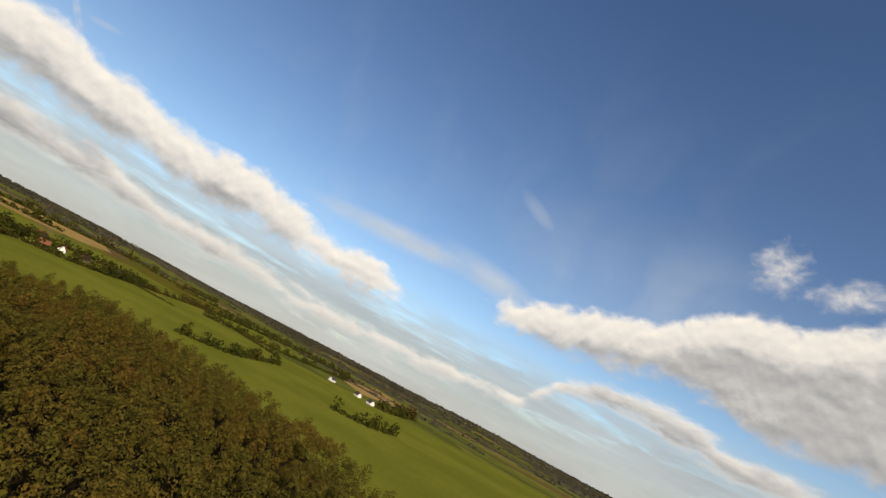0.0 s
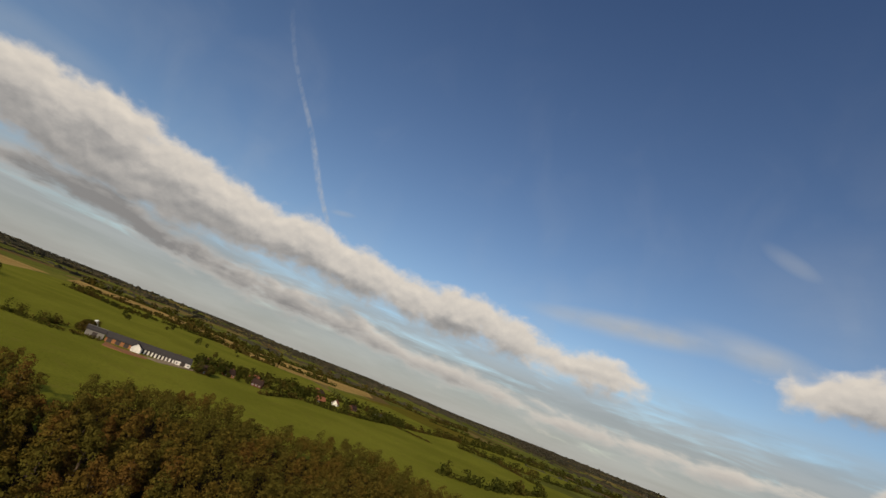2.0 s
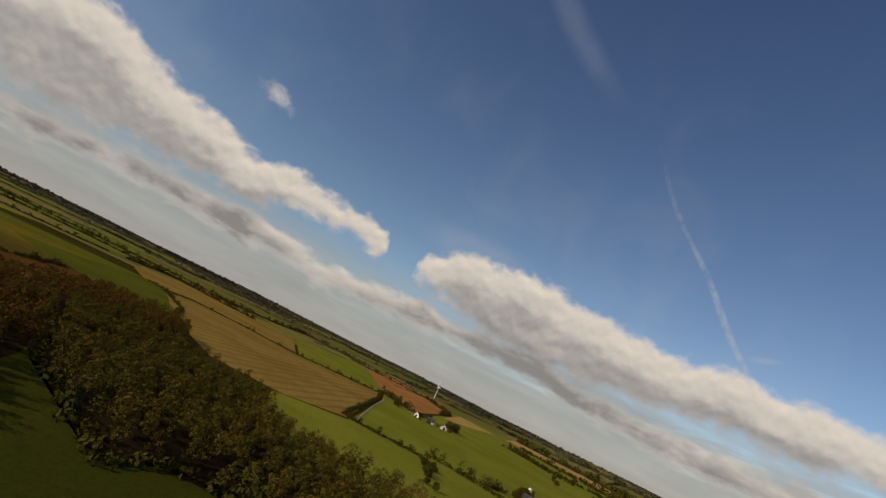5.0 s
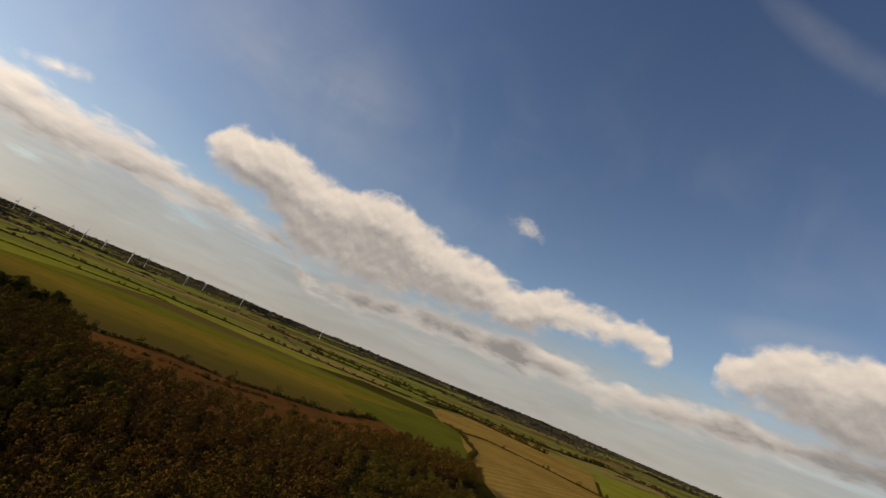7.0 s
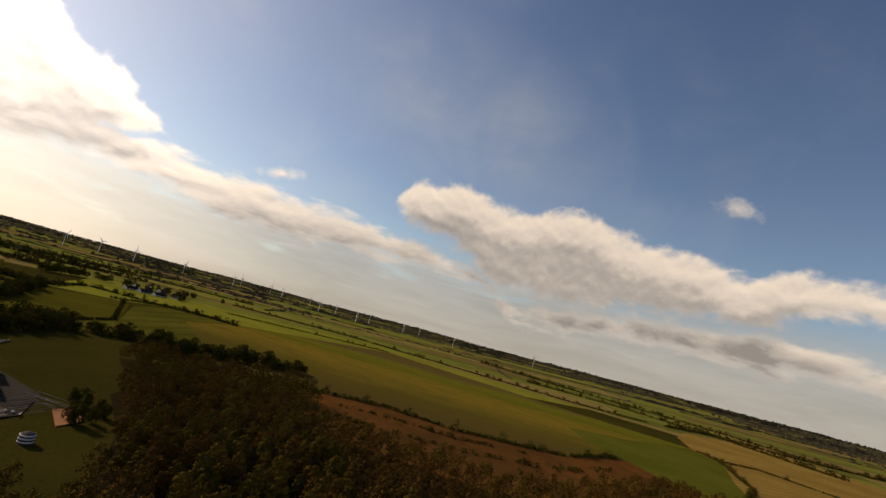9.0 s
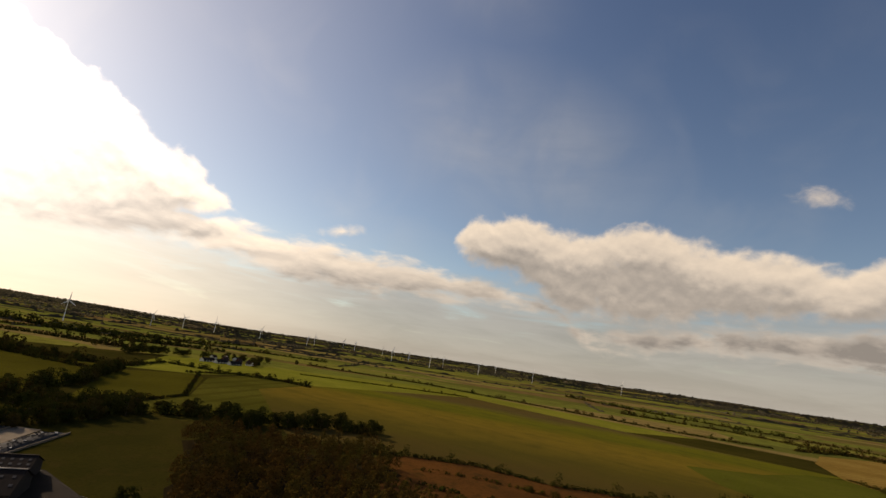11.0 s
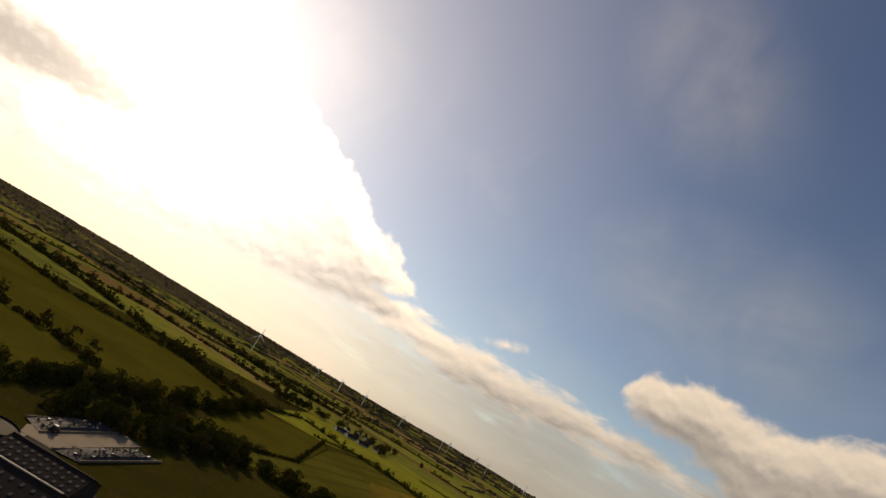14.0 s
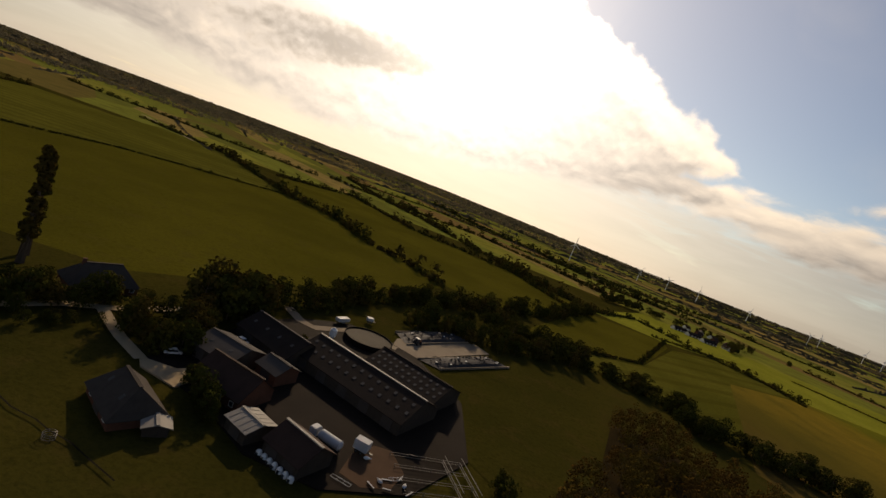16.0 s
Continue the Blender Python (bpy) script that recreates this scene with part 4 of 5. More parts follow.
belt([(-44.2, 101.9), (-38.2, 99.4), (-33.2, 94.4), (-30.1, 89.7)], 1.6, 9, "leafy tree beside the thatched barn", 87, 0.62)
belt([(-23.8, 144.2), (-35.6, 147.4), (-39.7, 153.2)], 1.5, 5, "low dark bush beside the barns", 88, 0.4, "bush")
belt([(28.1, 109.7), (34.3, 100.2), (28.6, 92.1), (21.1, 80.7)], 3.0, 12, "scrub tree beside the paddock", 89, 0.55)
belt([(-93.6, 109.8), (-85.5, 102.4), (-77.7, 107.6), (-69.9, 110.8)], 2.0, 12, "low bush along the meadow edge", 90, 0.4, "bush")
for spot, grown in (((-109.5, 130.5), 1.25), ((-113.5, 136.5), 1.1)):
    POPLAR.plant(spot[0], spot[1], 0, grown, 40 * grown, "poplar", "tall narrow dark poplar beside the lane", "poplars")


# ---- the far country ----
OPEN_SOUTH = [(150, -420), (-110, -600), (-60, -950), (230, -1250), (330, -1500), (470, -1330), (900, -1250), (1080, -1080), (900, -700), (520, -480)]


def far_masses():
    """Hedgerows and woods of the far country, as low rounded masses."""
    rng = np.random.default_rng(9)
    out = []
    for k in range(1300):
        r = 700 + 3950 * rng.uniform() ** 0.45
        a = rng.uniform(-math.pi, math.pi)
        x0, y0 = -r * math.sin(a), r * math.cos(a)
        turn = (-0.97 if rng.uniform() < 0.75 else 0.6) + rng.normal() * 0.10
        long = rng.uniform(200, 700)
        grow, wide = rng.uniform(1.8, 3.6) * min(1.6, r / 1600), rng.uniform(1.8, 4.5)
        east = -2.1 < a < -0.9 and r < 2600
        if east:
            if rng.uniform() < 0.45:
                continue
            grow *= 0.75
        count = max(4, int(long / (6.0 if r < 1600 else 13.0)))
        d = np.linspace(-long / 2, long / 2, count)
        bend = 10 * np.sin(d / long * rng.uniform(1, 5) + rng.uniform(0, 6))
        x, y = x0 + d * math.cos(turn) - bend * math.sin(turn), y0 + d * math.sin(turn) + bend * math.cos(turn)
        h = grow * np.where(rng.uniform(size=count) < 0.15, rng.uniform(1.8, 3.2, count), rng.uniform(0.55, 1.25, count))
        w = wide * (0.5 + 0.5 * h / grow)
        z = lift(x, y)
        sx, sy = -math.sin(turn) * w, math.cos(turn) * w
        left, top, right = np.stack([x - sx, y - sy, z - 0.3], -1), np.stack([x + rng.normal(size=count) * 0.6, y + rng.normal(size=count) * 0.6, z + h], -1), np.stack([x + sx, y + sy, z - 0.3], -1)
        ok = (np.hypot(x, y) < 4640) & (np.hypot(x, y) > 640) & (rng.uniform(size=count) > 0.06) & ~inside(OPEN_SOUTH, x, y)
        ok = ok[:-1] & ok[1:]
        for low, high in ((left, top), (top, right)):
            out.append(np.stack([low[:-1], low[1:], high[1:], high[:-1]], 1)[ok])
    for k in range(230):
        r = 1700 + 2750 * rng.uniform() ** 0.55
        a = rng.uniform(-math.pi, math.pi)
        x0, y0 = -r * math.sin(a), r * math.cos(a)
        count = 140
        t, s = rng.normal(size=count) * rng.uniform(50, 170), rng.normal(size=count) * rng.uniform(20, 60)
        x, y = x0 + t * math.cos(a) + s * math.sin(a), y0 + t * math.sin(a) - s * math.cos(a)
        ok = np.hypot(x, y) < 4640
        x, y = x[ok], y[ok]
        c = np.stack([x, y, lift(x, y) + 6], -1)
        out.append(sprays(rng, c, rng.uniform(4, 7, len(c)), 6, 3.4, 0.9))
    for k in range(170):
        r, a = 1900 + 2500 * rng.uniform() ** 0.7, radians(rng.uniform(-8, 62))
        x0, y0 = -r * math.sin(a), r * math.cos(a)
        count = 150
        t, s = rng.normal(size=count) * rng.uniform(60, 190), rng.normal(size=count) * rng.uniform(25, 60)
        x, y = x0 + t * math.cos(a) + s * math.sin(a), y0 + t * math.sin(a) - s * math.cos(a)
        ok = np.hypot(x, y) < 4640
        x, y = x[ok], y[ok]
        c = np.stack([x, y, lift(x, y) + 5], -1)
        out.append(sprays(rng, c, rng.uniform(4, 6, len(c)), 7, 2.8, 0.9))
    ob = new("far_woods", quads_mesh("far_woods", np.concatenate(out), LEAF_FAR_HAZED))
    tagged(ob, "far dark hedgerows and woods out to the horizon, haze painted into the leaves", "woods", kind="stuff")


far_masses()


# ---- buildings ----
ROOF_DARK = plain_material("dark_fibre_cement_roof", (0.020, 0.015, 0.013), 0.9, scale=0.8)
ROOF_GREY = plain_material("grey_fibre_cement_roof", (0.055, 0.050, 0.048), 0.85, scale=0.8)
ROOF_LIGHT = plain_material("pale_sheet_roof", (0.2, 0.188, 0.168), 0.6, scale=0.8)
ROOF_BROWN = plain_material("brown_tiles", (0.040, 0.024, 0.019), 0.8, scale=1.0)
ROOF_RED = plain_material("orange_red_tiles", (0.22, 0.085, 0.045), 0.85, scale=1.0)
THATCH = plain_material("weathered_thatch", (0.050, 0.042, 0.036), 0.95, scale=2.0, relief=0.6)
BRICK = plain_material("red_brick_wall", (0.11, 0.050, 0.032), 0.9, scale=2.0)
RENDER_WHITE = plain_material("white_render", (0.72, 0.70, 0.64), 0.85, scale=0.6)
BOARDS = plain_material("weathered_boards", (0.050, 0.040, 0.032), 0.9, scale=3.0)
# Far darker than plain concrete: the shade over the farm is in this colour.
CONCRETE_SHADED = plain_material("concrete", (0.0143, 0.0104, 0.0078), 0.95, scale=0.25, spots=(0.7, 0.5))
CONCRETE_PALE = plain_material("pale_concrete", (0.18, 0.145, 0.105), 0.9, scale=0.3)
SAND = plain_material("sandy_track", (0.26, 0.20, 0.125), 0.95, scale=0.5)
BRICK_ORANGE = plain_material("orange_brick_wall", (0.34, 0.15, 0.065), 0.9, scale=2.0)
CLAY = plain_material("red_earth", (0.26, 0.12, 0.055), 0.95, scale=0.5)
ROOFLIGHT = plain_material("rooflight_sheet", (0.060, 0.060, 0.062), 0.7, scale=2.0)
WHITE = plain_material("white_plastic", (0.62, 0.62, 0.60), 0.5, scale=2.0, spots=(0.3, 0.25))
GREY_PAINT = plain_material("dusty_white_paint", (0.36, 0.37, 0.38), 0.6, scale=1.5, spots=(0.5, 0.3))
STEEL = plain_material("galvanised_steel", (0.13, 0.125, 0.12), 0.7, scale=3.0, metal=0.7)
RUBBER = plain_material("black_rubber", (0.03, 0.03, 0.03), 0.8, scale=4.0)
SHEET_BLACK = plain_material("black_silage_sheet", (0.032, 0.034, 0.038), 0.75, scale=0.6)
MUD = plain_material("trampled_mud", (0.060, 0.034, 0.020), 0.9, scale=0.6)
DITCH = plain_material("wet_peat", (0.006, 0.005, 0.003), 0.95, scale=1.0)
SLURRY = plain_material("slurry", (0.03, 0.024, 0.016), 0.8, scale=0.5)
GLASS_AND_DOORWAY = plain_material("dark_glass_and_doorway", (0.03, 0.035, 0.04), 0.15, scale=3.0, spots=(0.1, 0.1), relief=0.0)
DOOR_AND_BAY_PAINT = plain_material("dark_door_and_bay_paint", (0.06, 0.05, 0.045), 0.7)
TURBINE_WHITE = plain_material("turbine_white", (0.74, 0.75, 0.75), 0.45, scale=0.2, spots=(0.1, 0.05))


def box(bm, x0, x1, y0, y1, z0, z1):
    v = [bm.verts.new(p) for p in ((x0, y0, z0), (x1, y0, z0), (x1, y1, z0), (x0, y1, z0), (x0, y0, z1), (x1, y0, z1), (x1, y1, z1), (x0, y1, z1))]
    for f in ((3, 2, 1, 0), (4, 5, 6, 7), (0, 1, 5, 4), (1, 2, 6, 5), (2, 3, 7, 6), (3, 0, 4, 7)):
        bm.faces.new([v[k] for k in f])
    return v


def slab(bm, corners, thick):
    """A sheet with thickness, from four corners seen from above against the clock."""
    corners = [Vector(c) for c in corners]
    n = (corners[1] - corners[0]).cross(corners[3] - corners[0]).normalized() * thick
    top = [bm.verts.new(c + n) for c in corners]
    low = [bm.verts.new(c) for c in corners]
    bm.faces.new(top), bm.faces.new(low[::-1])
    for k in range(4):
        bm.faces.new((low[k], low[(k + 1) % 4], top[(k + 1) % 4], top[k]))


def base_at(name, x, y, turn, label, category, group=""):
    ob = new(name)
    ob.matrix_basis = pose(x, y, float(lift(x, y)), 0, 0, turn)
    return tagged(ob, label, category, group)


def gable_house(name, a, b, half, eave, ridge, roof, wall, label, category, lights=(), cap=None, doors=0, windows=0, hip=0.0, chimneys=0, casing=None, group="", ribs=0):
    """A building with its ridge from a to b. lights: for each slope, rows of rooflights as (side, rows, count); hip: how far the roof ends slope in."""
    (xa, ya), (xb, yb) = a, b
    long = math.hypot(xb - xa, yb - ya)
    top = base_at(name, (xa + xb) / 2, (ya + yb) / 2, math.degrees(math.atan2(yb - ya, xb - xa)), label, category, group)
    hl, over = long / 2, 0.45
    inset = half - 0.1
    gable = [(-inset, 0), (inset, 0), (inset, eave), (0, ridge - 0.05 if not hip else eave), (-inset, eave)]
    for sign in (-1, 1):
        bm = bmesh.new()
        x0, x1 = sorted((sign * hl, sign * (hl - 0.3)))
        near = [bm.verts.new((x0, y, z)) for y, z in gable]
        far = [bm.verts.new((x1, y, z)) for y, z in gable]
        bm.faces.new(near[::-1]), bm.faces.new(far)
        for k in range(5):
            bm.faces.new((near[k], near[(k + 1) % 5], far[(k + 1) % 5], far[k]))
        part("gable_wall", bm, wall, top)
    for sign in (-1, 1):
        bm = bmesh.new()
        box(bm, -hl + 0.3, hl - 0.3, min(sign * inset, sign * (inset - 0.3)), max(sign * inset, sign * (inset - 0.3)), 0, eave)
        part("side_wall", bm, wall, top)
    drop = (ridge - eave) / half * over
    for sign in (-1, 1):
        bm = bmesh.new()
        e, r = (sign * (half + over), eave - drop), (0, ridge)
        ends = (-hl - over, hl + over)
        if sign < 0:
            c = [(ends[0], *e), (ends[1], *e), (ends[1] - hip, *r), (ends[0] + hip, *r)]
        else:
            c = [(ends[1], *e), (ends[0], *e), (ends[0] + hip, *r), (ends[1] - hip, *r)]
        slab(bm, c, 0.14)
        slope = part("roof_slope", bm, roof, top)
        tilt = (ridge - eave + drop) / (half + over)
        for side, rows, count in lights:
            if side != sign:
                continue
            for m in range(rows):
                for k in range(count):
                    u, v = -hl + (k + 0.5 + 0.15 * (m % 2)) * long / count, (m + 1) / (rows + 1)
                    y0 = half * v
                    bm = bmesh.new()
                    pts = [(u - 0.42, sign * (y0 + 0.45)), (u + 0.42, sign * (y0 + 0.45)), (u + 0.42, sign * (y0 - 0.45)), (u - 0.42, sign * (y0 - 0.45))]
                    if sign > 0:
                        pts = pts[::-1]
                    slab(bm, [(x, y, ridge - abs(y) * tilt + 0.17) for x, y in pts], 0.06)
                    part("roof_light", bm, ROOFLIGHT, slope, "pale translucent rooflight")
        for k in range(ribs):
            u = -hl + (k + 0.5) * long / ribs
            bm = bmesh.new()
            pts = [(u - 0.12, sign * half), (u + 0.12, sign * half), (u + 0.12, 0.1 * sign), (u - 0.12, 0.1 * sign)]
            if sign > 0:
                pts = pts[::-1]
            slab(bm, [(x, y, ridge - abs(y) * tilt + 0.15) for x, y in pts], 0.07)
            part("seam", bm, ROOF_LIGHT, slope)
    if hip:
        for sign in (-1, 1):
            bm = bmesh.new()
            x0, x1 = sign * (hl + over), sign * (hl + over - hip)
            c = [bm.verts.new(p) for p in ((x0, -half - over, eave - drop + 0.12), (x0, half + over, eave - drop + 0.12), (x1, 0, ridge + 0.13))]
            d = [bm.verts.new(p) for p in ((x0, -half - over, eave - drop), (x0, half + over, eave - drop), (x1, 0, ridge))]
            bm.faces.new(c if sign > 0 else c[::-1]), bm.faces.new(d[::-1] if sign > 0 else d)
            for k in range(3):
                bm.faces.new((d[k], d[(k + 1) % 3], c[(k + 1) % 3], c[k]))
            part("roof_hip", bm, roof, top)
    bm = bmesh.new()
    slab(bm, [(-hl - over + hip, -0.35, ridge + 0.02), (hl + over - hip, -0.35, ridge + 0.02), (hl + over - hip, 0.35, ridge + 0.02), (-hl - over + hip, 0.35, ridge + 0.02)], 0.24)
    part("ridge_cap", bm, cap or roof, top)
    for k in range(doors):
        u = -hl + (k + 0.5) * long / doors
        bm = bmesh.new()
        box(bm, u - 1.6, u + 1.6, -inset - 0.12, -inset + 0.02, 0, min(3.4, eave - 0.3))
        part("door", bm, DOOR_AND_BAY_PAINT, top)
    for k in range(windows):
        u = -hl + (k + 0.5) * long / windows
        for sign in (-1, 1):
            w = new("window")
            w.parent = top
            y0, y1 = sorted((sign * (inset + 0.03), sign * (inset - 0.1)))
            z = min(1.1, eave * 0.4)
            bm = bmesh.new()
            box(bm, u - 0.5, u + 0.5, y0, y1, z, z + 1.1)
            part("pane", bm, GLASS_AND_DOORWAY, w)
            bm = bmesh.new()
            y0, y1 = sorted((sign * (inset + 0.07), sign * (inset - 0.05)))
            for q in ((u - 0.62, u - 0.5, z - 0.1, z + 1.2), (u + 0.5, u + 0.62, z - 0.1, z + 1.2), (u - 0.5, u + 0.5, z - 0.1, z), (u - 0.5, u + 0.5, z + 1.1, z + 1.2)):
                box(bm, q[0], q[1], y0, y1, q[2], q[3])
            part("window_frame", bm, casing or WHITE, w)
    for k in range(chimneys):
        u = -hl * 0.6 + k * hl * 1.2
        bm = bmesh.new()
        box(bm, u - 0.4, u + 0.4, -0.35, 0.35, ridge - 0.6, ridge + 1.1)
        box(bm, u - 0.48, u + 0.48, -0.43, 0.43, ridge + 1.1, ridge + 1.22)
        part("chimney", bm, BRICK, top)
    return top


PAVING = [0]


def paved(points, mat, label, name="yard"):
    PAVING[0] += 1
    z = 0.36 + 0.012 * PAVING[0]
    bm = bmesh.new()
    f = bm.faces.new([bm.verts.new((x, y, z + float(lift(x, y)))) for x, y in points])
    f.normal_update()
    if f.normal.z < 0:
        f.normal_flip()
    bmesh.ops.extrude_face_region(bm, geom=[f])
    for v in list(bm.verts)[:len(points)]:
        v.co.z -= 0.5
    me = bpy.data.meshes.new(name)
    bm.to_mesh(me)
    bm.free()
    me.materials.append(mat)
    return tagged(new(name, me), label, name.replace("_", " "), kind="structure")


def strip(points, wide, mat, label, name="lane"):
    """A lane of even width along points."""
    left, right = [], []
    for k, (x, y) in enumerate(points):
        (xa, ya), (xb, yb) = points[max(k - 1, 0)], points[min(k + 1, len(points) - 1)]
        d = math.hypot(xb - xa, yb - ya)
        nx, ny = -(yb - ya) / d * wide / 2, (xb - xa) / d * wide / 2
        left.append((x + nx, y + ny)), right.append((x - nx, y - ny))
    PAVING[0] += 1
    z = 0.36 + 0.012 * PAVING[0]
    verts = [(x, y, z + float(lift(x, y))) for x, y in left + right]
    count = len(points)
    faces = [(k, count + k, count + k + 1, k + 1) for k in range(count - 1)]
    return tagged(mesh_object(name, verts, faces, mat), label, name.replace("_", " "), kind="structure")


paved([(-56, 106.9), (-48.4, 152), (-40, 170), (-24.6, 184), (1.1, 180), (22, 150), (24, 116), (10.9, 94.3), (-6.5, 85.9), (-22.2, 87.8), (-36.2, 98.3)], CONCRETE_SHADED, "stained concrete farmyard between the barns, shade put into its colour", "yard")
paved([(-5.4, 188.5), (27.7, 222.4), (34.9, 215.1), (4.2, 175.1), (-5.8, 179.8)], CONCRETE_PALE, "pale concrete silage pad", "pad")
paved([(-57, 107), (-54, 103.1), (-44.1, 100.2), (-41.4, 107.7), (-43.5, 113.3), (-48.2, 107.7)], SAND, "sandy forecourt by the thatched barn", "forecourt")
paved([(21.5, 100), (29.4, 99.9), (25.8, 87.2), (16.1, 83.1)], CLAY, "bare red earth beside the open yard", "earth_patch")
paved([(-3, 103), (1, 107.5), (5, 108), (9, 101), (7, 94), (1, 91), (-4, 93)], MUD, "muddy red earth trampled over the yard", "mud_patch")
paved([(116, -335), (104, -343), (98, -356), (107, -366), (120, -352), (132, -352)], CLAY, "red earth yard before the white farm", "earth_yard")
paved([(107, -362), (96, -366), (92, -402), (100, -406), (110, -398)], SAND, "sandy strip before the white farm", "forecourt")
strip([(-130, 20), (-107.1, 73.1), (-91.5, 104.3), (-85.3, 116), (-75.2, 126.3), (-66.7, 139.8), (-63.1, 147.3)], 3.2, SAND, "pale sandy farm lane")
strip([(-78, 122), (-71, 116.2), (-65.4, 111.8), (-56, 106)], 3.0, SAND, "sandy drive into the farmyard", "drive")
strip([(-47, 176.4), (-38.9, 167.5), (-32.9, 165.9), (-23, 176.1), (-11.7, 177.3), (-3.9, 176.3)], 4.0, CONCRETE_PALE, "pale concrete track round the slurry store", "track")
strip([(-571, 841), (-500, 790), (-400, 711)], 5.0, SAND, "pale far lane between hedges")
strip([(-68, 79), (-63, 78.4), (-59, 76.8), (-54, 76.2), (-50, 74.8), (-46, 74.2), (-42, 72.6), (-35, 70)], 0.3, DITCH, "worn dark ditch across the meadow", "ditch")
strip([(196, -233), (320, -296), (430, -355), (470, -374)], 1.6, SAND, "pale field track beside the low hedge", "track")
strip([(472, -374), (452, -396), (436, -412), (424, -420)], 2.6, SAND, "pale drive to the white houses", "drive")

# the dairy farm
gable_house("dairy_barn", (-25.4, 142), (9.4, 123.7), 9.6, 3.8, 8.0, ROOF_DARK, BOARDS, "long dark-roofed dairy barn with rooflights and a pale ridge", "barn", ((-1, 2, 13),), ROOF_LIGHT, doors=5)
gable_house("cubicle_barn", (-6.8, 153.3), (16.1, 141.3), 9.0, 3.8, 7.4, ROOF_DARK, BOARDS, "dark-roofed cubicle barn with three rows of rooflights", "barn", ((-1, 3, 11),), ROOF_DARK, doors=3)
gable_house("store_barn", (-45.3, 143.8), (-26.4, 133.8), 7.2, 3.4, 7.2, ROOF_DARK, BOARDS, "dark store barn at the end of the dairy", "barn", ((-1, 1, 4),), ROOF_GREY, doors=2)
gable_house("machine_hall", (-48.7, 122.7), (-36.8, 118.6), 6.5, 3.6, 6.0, ROOF_GREY, BOARDS, "grey-roofed machine hall in the yard", "hall", ((-1, 1, 2),), ROOF_GREY, doors=2)
gable_house("stable", (-41.4, 109.5), (-27.6, 104.3), 5.5, 3.2, 7.2, ROOF_BROWN, BRICK, "brown-tiled brick stable with small white windows", "stable", (), ROOF_BROWN, doors=1, windows=4)
gable_house("link_building", (-32.5, 122.4), (-26, 119), 4.0, 3.6, 5.4, ROOF_GREY, BRICK, "low link building with a grey roof", "building", (), ROOF_GREY, doors=1)
gable_house("calf_shed", (-27.1, 96), (-21.5, 92.6), 3.6, 3.2, 4.2, ROOF_LIGHT, BOARDS, "small shed with a pale ribbed sheet roof", "shed", (), ROOF_LIGHT, doors=1, ribs=4)
gable_house("straw_barn", (-17.4, 94.7), (-8.6, 89.8), 4.8, 3.2, 6.0, ROOF_BROWN, BOARDS, "dark barn with a pale ridge vent", "barn", (), ROOF_LIGHT, doors=2)
gable_house("thatched_barn", (-51.7, 91.9), (-41.2, 83.6), 4.9, 2.4, 6.8, THATCH, BRICK, "old thatched barn with a hipped roof", "barn", ((-1, 1, 2),), THATCH, doors=1, windows=3, hip=3.0)
gable_house("lean_to", (-39.1, 85.9), (-37.2, 83.1), 2.2, 2.1, 2.7, ROOF_LIGHT, BOARDS, "low lean-to with a pale sheet roof", "lean-to", (), ROOF_LIGHT)
gable_house("farmhouse", (-92.9, 126.3), (-83.9, 140.4), 5.2, 2.6, 7.4, THATCH, BRICK, "dark thatched farmhouse beside the lane", "farmhouse", (), THATCH, doors=1, windows=5, hip=4.0, chimneys=1)


def calf_hutch():
    top = base_at("calf_hutch", -19.7, 89.4, -112, "white domed plastic calf hutch", "calf hutch", "row of calf hutches")
    top.location.z = 0.0
    bm = bmesh.new()
    rings = [[bm.verts.new((math.cos(6.2832 * k / 14) * w, math.sin(6.2832 * k / 14) * w, z)) for k in range(14)]
             for w, z in ((0.66, 0.0), (0.68, 0.35), (0.64, 0.7), (0.52, 1.0), (0.32, 1.2), (0.12, 1.27))]
    for p, q in zip(rings, rings[1:]):
        for k in range(14):
            bm.faces.new((p[k], p[(k + 1) % 14], q[(k + 1) % 14], q[k]))
    bm.faces.new(rings[-1])
    part("dome", bm, WHITE, top)
    # A solid block: its dark colour paints the shade inside the opening.
    bm = bmesh.new()
    box(bm, 0.45, 0.72, -0.27, 0.27, 0.0, 0.8)
    part("doorway", bm, GLASS_AND_DOORWAY, top, "dark block painted as the shaded doorway")
    return top


first = calf_hutch()
for k in range(1, 7):
    copy_thing(first, pose(-19.7 + 8.1 * k / 6, 89.4 - 4 * k / 6, 0.0, 0, 0, -112 + 6 * math.sin(k * 2.1)))


def cylinder(bm, a, b, r, sides=14):
    tube(bm, [a, b], [r, r], sides)


def wheel(parent, x, y, r=0.5, w=0.3):
    hub = new("wheel")
    hub.parent = parent
    bm = bmesh.new()
    tube(bm, [(x, y - w / 2, r), (x, y - w / 2 + 0.05, r), (x, y + w / 2 - 0.05, r), (x, y + w / 2, r)], [r * 0.85, r, r, r * 0.85], 16)
    part("tyre", bm, RUBBER, hub)
    bm = bmesh.new()
    cylinder(bm, (x, y - w / 2 - 0.02, r), (x, y + w / 2 + 0.02, r), r * 0.5, 12)
    part("rim", bm, STEEL, hub)


